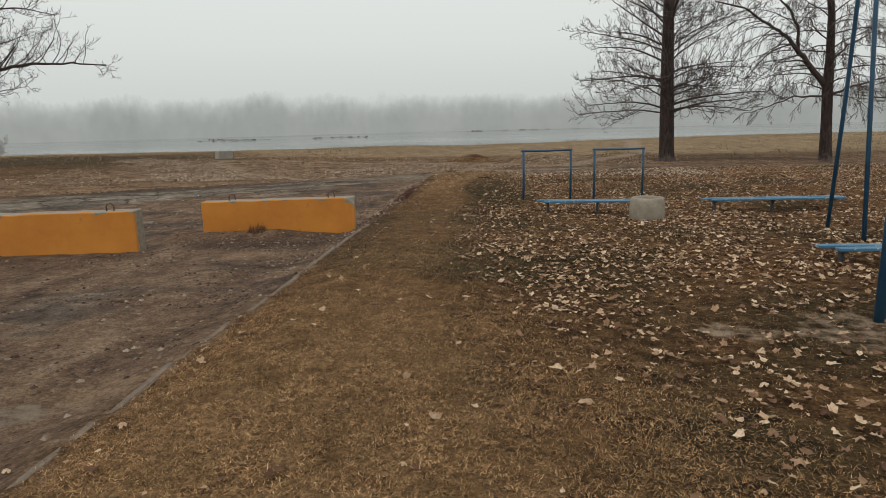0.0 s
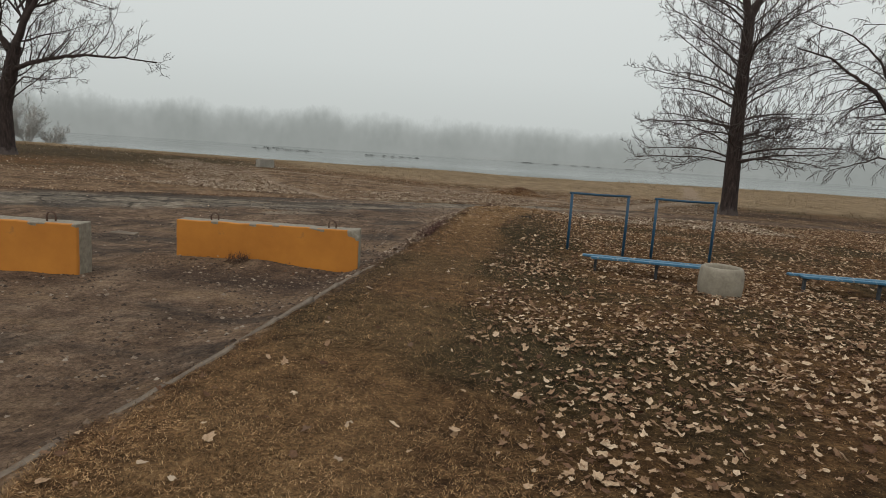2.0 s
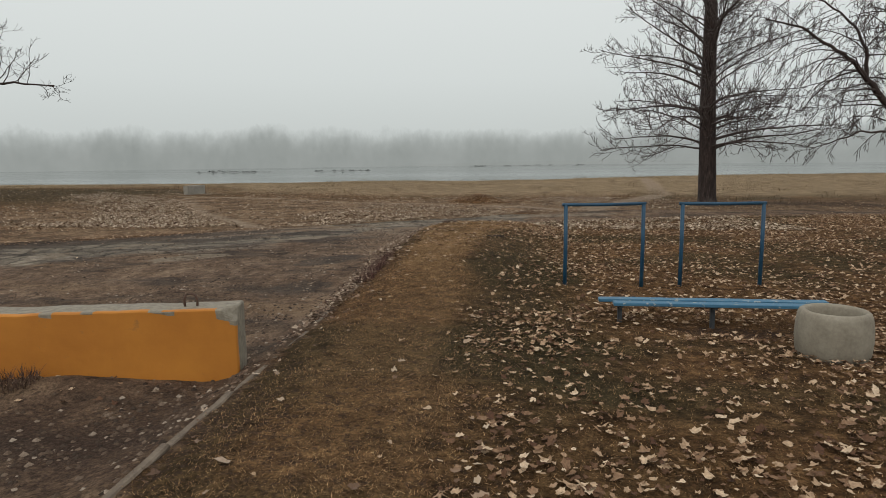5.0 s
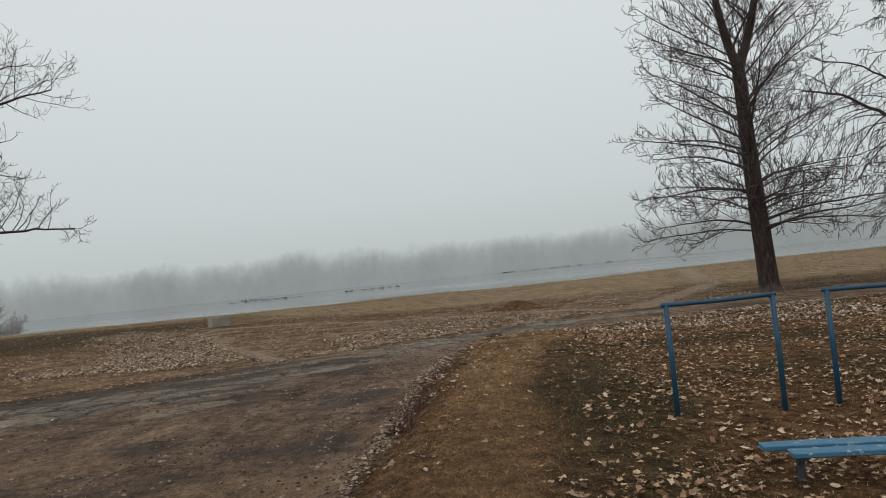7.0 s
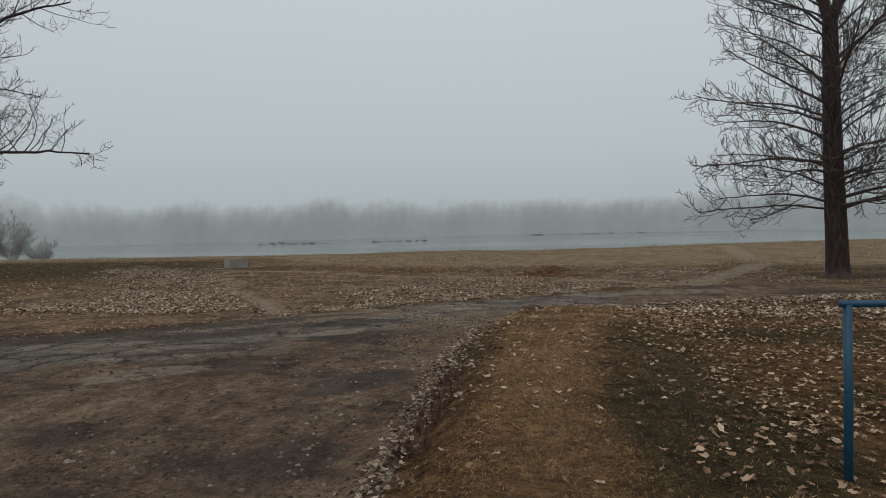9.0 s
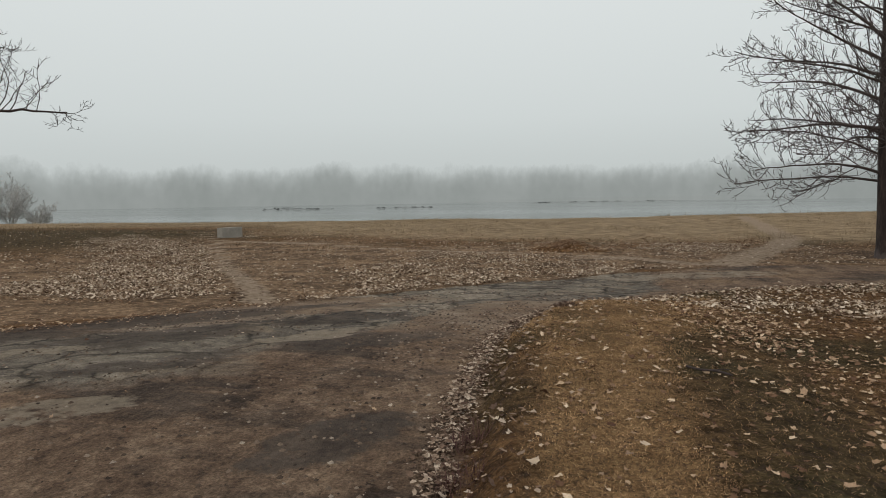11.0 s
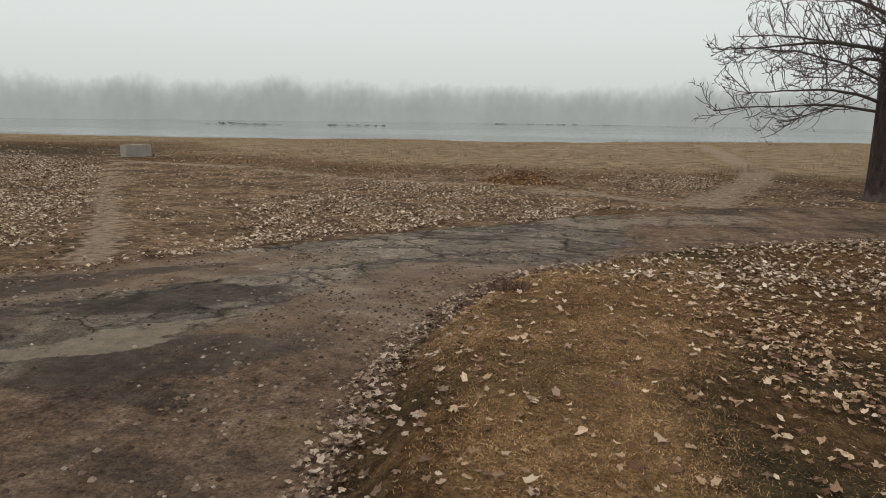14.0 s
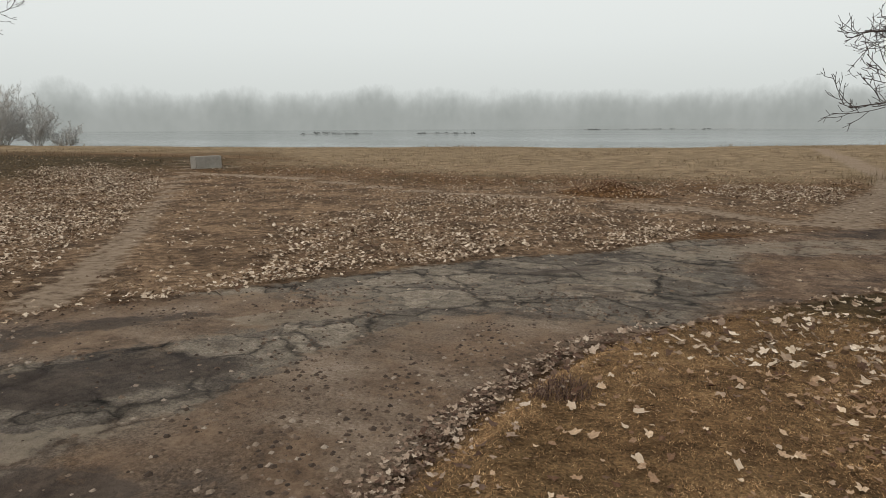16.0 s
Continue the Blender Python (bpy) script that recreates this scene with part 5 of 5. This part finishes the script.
def lone_leaf_material():
    m, nt, b = mat("dry_single_leaf")
    rnd = nt.nodes.new("ShaderNodeObjectInfo").outputs["Random"]
    col = ramp(nt, rnd, (0.0, (0.12, 0.065, 0.037)), (0.4, (0.26, 0.165, 0.104)), (1.0, (0.50, 0.39, 0.28)))
    nt.links.new(col, b.inputs["Base Color"])
    b.inputs["Roughness"].default_value = 0.85
    return m


M_LONE_LEAF = lone_leaf_material()
build_leaves()


def blades(name, x, y, z, length, width, lean_lo, lean_hi, material, rng, label, category, kind="stuff", parent=None):
    """Narrow bent blades rooted at the places given, in one mesh."""
    n = len(x)
    a, e = rng.uniform(0, 6.28, n), np.radians(rng.uniform(lean_lo, lean_hi, n))
    dx, dy, dz = np.cos(a) * np.cos(e), np.sin(a) * np.cos(e), np.sin(e)
    sx, sy = -np.sin(a) * width * 0.5, np.cos(a) * width * 0.5
    base = np.stack((x, y, z), -1)
    side = np.stack((sx, sy, np.zeros(n)), -1)
    way = np.stack((dx, dy, dz), -1) * length[:, None]
    sag = np.stack((np.zeros(n), np.zeros(n), -0.16 * length), -1)
    mid = base + way * 0.55
    tip = base + way + sag
    v = np.stack((base - side, base + side, mid + side * 0.8, mid - side * 0.8, tip), 1).reshape(-1, 3)
    i = np.arange(n)[:, None] * 5
    f = np.stack((i + np.array([[0, 1, 2]]), i + np.array([[0, 2, 3]]), i + np.array([[3, 2, 4]])), 1).reshape(-1, 3)
    ob = mesh_object(name, v, f, material, parent, smooth_shade=False)
    return tagged(ob, label, category, kind=kind)


def turf(name, x, y, z, length, width, lean_lo, lean_hi, material, rng, label):
    """Very short matted blades, a triangle each, in one mesh."""
    n = len(x)
    a, e = rng.uniform(0, 6.28, n), np.radians(rng.uniform(lean_lo, lean_hi, n))
    base = np.stack((x, y, z), -1)
    side = np.stack((-np.sin(a) * width * 0.5, np.cos(a) * width * 0.5, np.zeros(n)), -1)
    tip = base + np.stack((np.cos(a) * np.cos(e), np.sin(a) * np.cos(e), np.sin(e)), -1) * length[:, None]
    v = np.stack((base - side, base + side, tip), 1).reshape(-1, 3)
    return tagged(mesh_object(name, v, np.arange(3 * n).reshape(-1, 3), material, smooth_shade=False), label, "grass", kind="stuff")


def build_grass():
    rng = np.random.RandomState(3)

    def straw_chance(x, y):
        off = np.abs(x - path_centre(y)) + 0.5 * (fbm(x, y, 0.7, 2) - 0.5)
        wide = np.interp(y, [0, 5, 10, 17, 20, 22, 25, 30], [3.2, 1.6, 0.8, 0.55, 0.6, 0.8, 1.7, 2.2])
        on = (1 - smooth(off, wide * 0.7, wide * 1.5)) * np.interp(y, [0, 4, 6.5, 14, 18, 26], [1.0, 0.85, 0.2, 0.22, 0.75, 0.75]) + 0.08
        worn = 1 - smooth(y, 20, 23) * (1 - smooth(fbm(x, y, 0.8, 3), 0.40, 0.60)) * 0.75
        verge = 1 - 0.65 * smooth(y, 14, 17) * (1 - smooth(y, 22, 24)) * (1 - smooth(x - kerb_x(y), 0.3, 0.65))
        return on * worn * verge * (x - kerb_x(y) > 0.02 + 0.05 * rng.randn(len(x)))

    def olive_chance(x, y):
        off = x - path_centre(y)
        clump = smooth(fbm(x, y, 0.35, 2), 0.35, 0.65)
        near = (0.35 + 0.65 * clump) * (1 - 0.6 * smooth(off, 2.5, 5.5))
        return near * (x - kerb_x(y) > -0.03 + 0.06 * rng.randn(len(x)))

    x, y = scatter(rng, 1900000, -2.7, 4.6, 1.2, 29.5, straw_chance)
    n = len(x)
    turf("straw_grass", x, y, ground_z(x, y) + rng.uniform(-0.002, 0.012, n), rng.uniform(0.010, 0.036, n), rng.uniform(0.0026, 0.0055, n), 0, 42, M_STRAW, rng,
         "short matted straw-coloured dead grass on the trodden verge")
    x, y = scatter(rng, 900000, -2.7, 9.0, 1.2, 31.5, olive_chance)
    n = len(x)
    turf("withered_grass", x, y, ground_z(x, y) - 0.002, rng.uniform(0.014, 0.045, n), rng.uniform(0.0028, 0.0055, n), 2, 60, M_OLIVE, rng,
         "short withered olive-brown grass between fallen leaves")
    x, y = scatter(rng, 150000, -1.0, 8.0, -9.0, 1.2, lambda a, b: 0.55 + 0 * a)
    n = len(x)
    turf("straw_grass", x, y, ground_z(x, y), rng.uniform(0.02, 0.06, n), rng.uniform(0.004, 0.009, n), 0, 45, M_STRAW, rng, "short matted straw-coloured dead grass on the trodden verge")
    # rough dry grass on the field towards the river
    x, y = scatter(rng, 60000, -70, 70, 43, 117, lambda a, b: smooth(fbm(a, b, 5, 3), 0.42, 0.6) * (1 - 0.9 * bare_patch(a, b)))
    n = len(x)
    blades("field_grass", x, y, ground_z(x, y) - 0.01, rng.uniform(0.12, 0.32, n), rng.uniform(0.012, 0.03, n), 25, 80, M_REED, rng,
           "rough dry tan grass on the field by the river", "grass")
    x = rng.uniform(-190, 190, 4200)
    x = x[rng.rand(len(x)) < smooth(fbm(x, x * 0, 9, 3), 0.42, 0.62)]
    y = shore(x) - rng.uniform(-1.5, 5.0, len(x))
    n = len(x)
    blades("reeds", x, y, ground_z(x, y) - 0.02, rng.uniform(0.2, 0.75, n), rng.uniform(0.02, 0.05, n), 40, 85, M_REED, rng,
           "dead tan reeds along the river bank", "reeds")


build_grass()


def build_clods():
    rng = np.random.RandomState(41)
    x, y = scatter(rng, 200000, -9, 3, 1, 36, lambda a, b: (road_depth(a, b) > 0.05) * (0.05 + 0.5 * smooth(fbm(a, b, 1.1, 3), 0.5, 0.68) * (1 - smooth(b, 13, 20)) + 0.22 * smooth(fbm(a, b, 0.8, 2), 0.55, 0.7) + 0.5 * np.exp(-((road_depth(a, b) - 0.7) / 0.6) ** 2) * smooth(fbm(a, b, 0.5, 2), 0.46, 0.6) * (1 - smooth(b, 22, 27)) + 0.75 * np.exp(-((road_depth(a, b) - 1.1) / 0.8) ** 2) * smooth(b, 20, 23) * (1 - smooth(b, 27, 30)) * smooth(fbm(a, b, 0.6, 2), 0.38, 0.6)))
    n = len(x)
    corner = np.array([(1, 0, 0), (0.3, 0.9, 0.1), (-0.8, 0.6, 0), (-0.9, -0.5, 0.05), (0.2, -1, 0), (0.1, 0.05, 0.75)])
    tri = np.array([(0, 1, 5), (1, 2, 5), (2, 3, 5), (3, 4, 5), (4, 0, 5)])
    v, f = lay((corner, tri), x, y, ground_z(x, y) - 0.004, rng.uniform(0, 6.28, n), rng.normal(0, 0.15, n), rng.normal(0, 0.15, n), 0.007 + 0.03 * rng.rand(n) ** 3)
    ob = mesh_object("road_clods", v, f, M_CLOD, smooth_shade=False)
    tagged(ob, "crumbs of brown earth and gravel on the dirt road", "gravel", kind="stuff")


build_clods()


def tuft(x, y, radius, tall, count, material, label, sink=0.0):
    rng = np.random.RandomState(int(abs(x * 31 + y * 17)))
    a, d = rng.uniform(0, 6.28, count), radius * np.sqrt(rng.rand(count))
    px, py = x + d * np.cos(a), y + d * np.sin(a)
    return blades("grass_tuft", px, py, ground_z(px, py) - sink, rng.uniform(0.4, 1.0, count) * tall, rng.uniform(0.003, 0.006, count), 20, 85, material, rng,
                  label, "grass tuft")


tuft(-1.6, 25.0, 0.22, 0.15, 520, M_DARKBLADE, "dark reddish-brown withered weed on the verge")
tuft(-3.5, 11.12, 0.16, 0.22, 260, M_DARKBLADE, "dark dead grass tuft against an orange block")
for wy in (16.3, 17.0, 17.5, 18.1, 18.9):
    tuft(float(kerb_x(wy)) + 0.06, wy, 0.17, 0.26, 130, M_WEED, "dark reddish weed stalks on the verge bank above the leaves")
tuft(9.2, 57.0, 1.5, 0.9, 500, M_REED, "tall dry brown grass beside the track")


# ---- heap, slab, islets, shrubs ----
def leaf_heap(x, y, w, d, h):
    rng = np.random.RandomState(6)
    n = 36
    u, v = np.meshgrid(np.linspace(-1.25, 1.25, n), np.linspace(-1.25, 1.25, n), indexing="ij")
    px, py = x + u.ravel() * w, y + v.ravel() * d
    rr = np.hypot(u, v).ravel()
    lump = h * np.exp(-2.2 * rr ** 2) * (0.65 + 0.8 * fbm(px, py, 0.8, 3))
    pz = ground_z(px, py) + lump - 0.03 * smooth(rr, 0.8, 1.2)
    i, j = np.meshgrid(np.arange(n - 1), np.arange(n - 1), indexing="ij")
    a = (i * n + j).ravel()
    ob = mesh_object("leaf_heap", np.stack((px, py, pz), -1), np.stack((a, a + n, a + n + 1, a + 1), -1), M_SOIL)
    tagged(ob, "low heap of dark earth and raked leaves on the field", "leaf heap", kind="stuff")
    m = 1500
    q = rng.normal(0, 0.45, (m, 2))
    lx, ly = x + q[:, 0] * w, y + q[:, 1] * d
    r2 = np.hypot(q[:, 0], q[:, 1])
    lz = ground_z(lx, ly) + h * np.exp(-2.2 * r2 ** 2) * (0.65 + 0.8 * fbm(lx, ly, 0.8, 3)) + 0.02
    vv, ff = lay(SHAPES[1], lx, ly, lz, rng.uniform(0, 6, m), rng.normal(0, 0.5, m), rng.normal(0, 0.5, m), rng.uniform(0.7, 1.2, m))
    mesh_object("heap_leaves", vv, ff, M_LEAF, ob, "brown raked leaves", False)


leaf_heap(-2.5, 44.6, 1.75, 0.95, 0.46)

fallen = thing("fallen_twig", 0.05, 20.6, -28, 0.0, "dark dead twig lying among leaves on the grass", "twig")
pipe("stem", [(-0.24, 0.02, 0.035), (-0.1, -0.01, 0.03), (0.06, 0.015, 0.04), (0.22, -0.02, 0.03)], 0.011, M_BARK, fallen)
pipe("side_shoot", [(0.02, 0.01, 0.036), (0.1, 0.07, 0.05), (0.15, 0.10, 0.045)], 0.006, M_BARK, fallen)

slab = thing("concrete_slab", -7.3, 13.3, 8, 0.02, "flat broken piece of grey concrete lying on the road", "concrete slab")
part("body", box_bm((0.55, 0.2, 0.06), (0, 0, 0.022), 0.012, 1, cuts=2, wobble=0.025), M_KERB, slab)


def islet(x, y, length, width):
    rng = np.random.RandomState(int(abs(x) + y))
    top = tagged(new("reed_islet"), "thin dark reed bed standing in the river", "reed islet", "reed islets in the river")
    top.matrix_world = pose(x, y, WATER_Z, 0, 0, 17)
    n = 60
    s = np.linspace(-1, 1, n)
    half = width * np.clip(1 - np.abs(s) ** 1.6, 0, 1) * (0.35 + 0.9 * vnoise(s * 9 + x, s * 0)) + 0.02
    ring = []
    for side, z in ((-1, -0.4), (-0.6, 0.16), (0.6, 0.16), (1, -0.4)):
        ring.append(np.stack((s * length / 2, side * half, np.full(n, z)), -1))
    v = np.concatenate(ring)
    a = np.arange(n - 1)
    f = np.concatenate([np.stack((a + r * n, a + r * n + 1, a + (r + 1) * n + 1, a + (r + 1) * n), -1) for r in range(3)])
    mesh_object("bank", v, f, M_ISLET, top)
    m = int(length * 34)
    u = rng.uniform(-0.95, 0.95, m)
    u = u[rng.rand(m) < smooth(vnoise(u * 11 + y, u * 0), 0.4, 0.7)]
    m = len(u)
    b = blades("reed_stand", u * length / 2, rng.uniform(-0.4, 0.4, m), np.full(m, 0.1), rng.uniform(0.2, 0.75, m), rng.uniform(0.08, 0.2, m), 45, 85, M_ISLET, rng, "grey reeds", "", "stuff", top)


islet(-128, 267, 31, 0.9)
islet(-84, 281, 25, 0.8)
islet(-152, 300, 10, 0.6)
islet(2, 438, 92, 2.0)


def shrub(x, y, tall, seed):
    top = thing("shrub", x, y, seed * 40, 0.1, "bare riverside shrub with many thin stems, paled by painted mist", "shrub", "bare riverside shrubs")
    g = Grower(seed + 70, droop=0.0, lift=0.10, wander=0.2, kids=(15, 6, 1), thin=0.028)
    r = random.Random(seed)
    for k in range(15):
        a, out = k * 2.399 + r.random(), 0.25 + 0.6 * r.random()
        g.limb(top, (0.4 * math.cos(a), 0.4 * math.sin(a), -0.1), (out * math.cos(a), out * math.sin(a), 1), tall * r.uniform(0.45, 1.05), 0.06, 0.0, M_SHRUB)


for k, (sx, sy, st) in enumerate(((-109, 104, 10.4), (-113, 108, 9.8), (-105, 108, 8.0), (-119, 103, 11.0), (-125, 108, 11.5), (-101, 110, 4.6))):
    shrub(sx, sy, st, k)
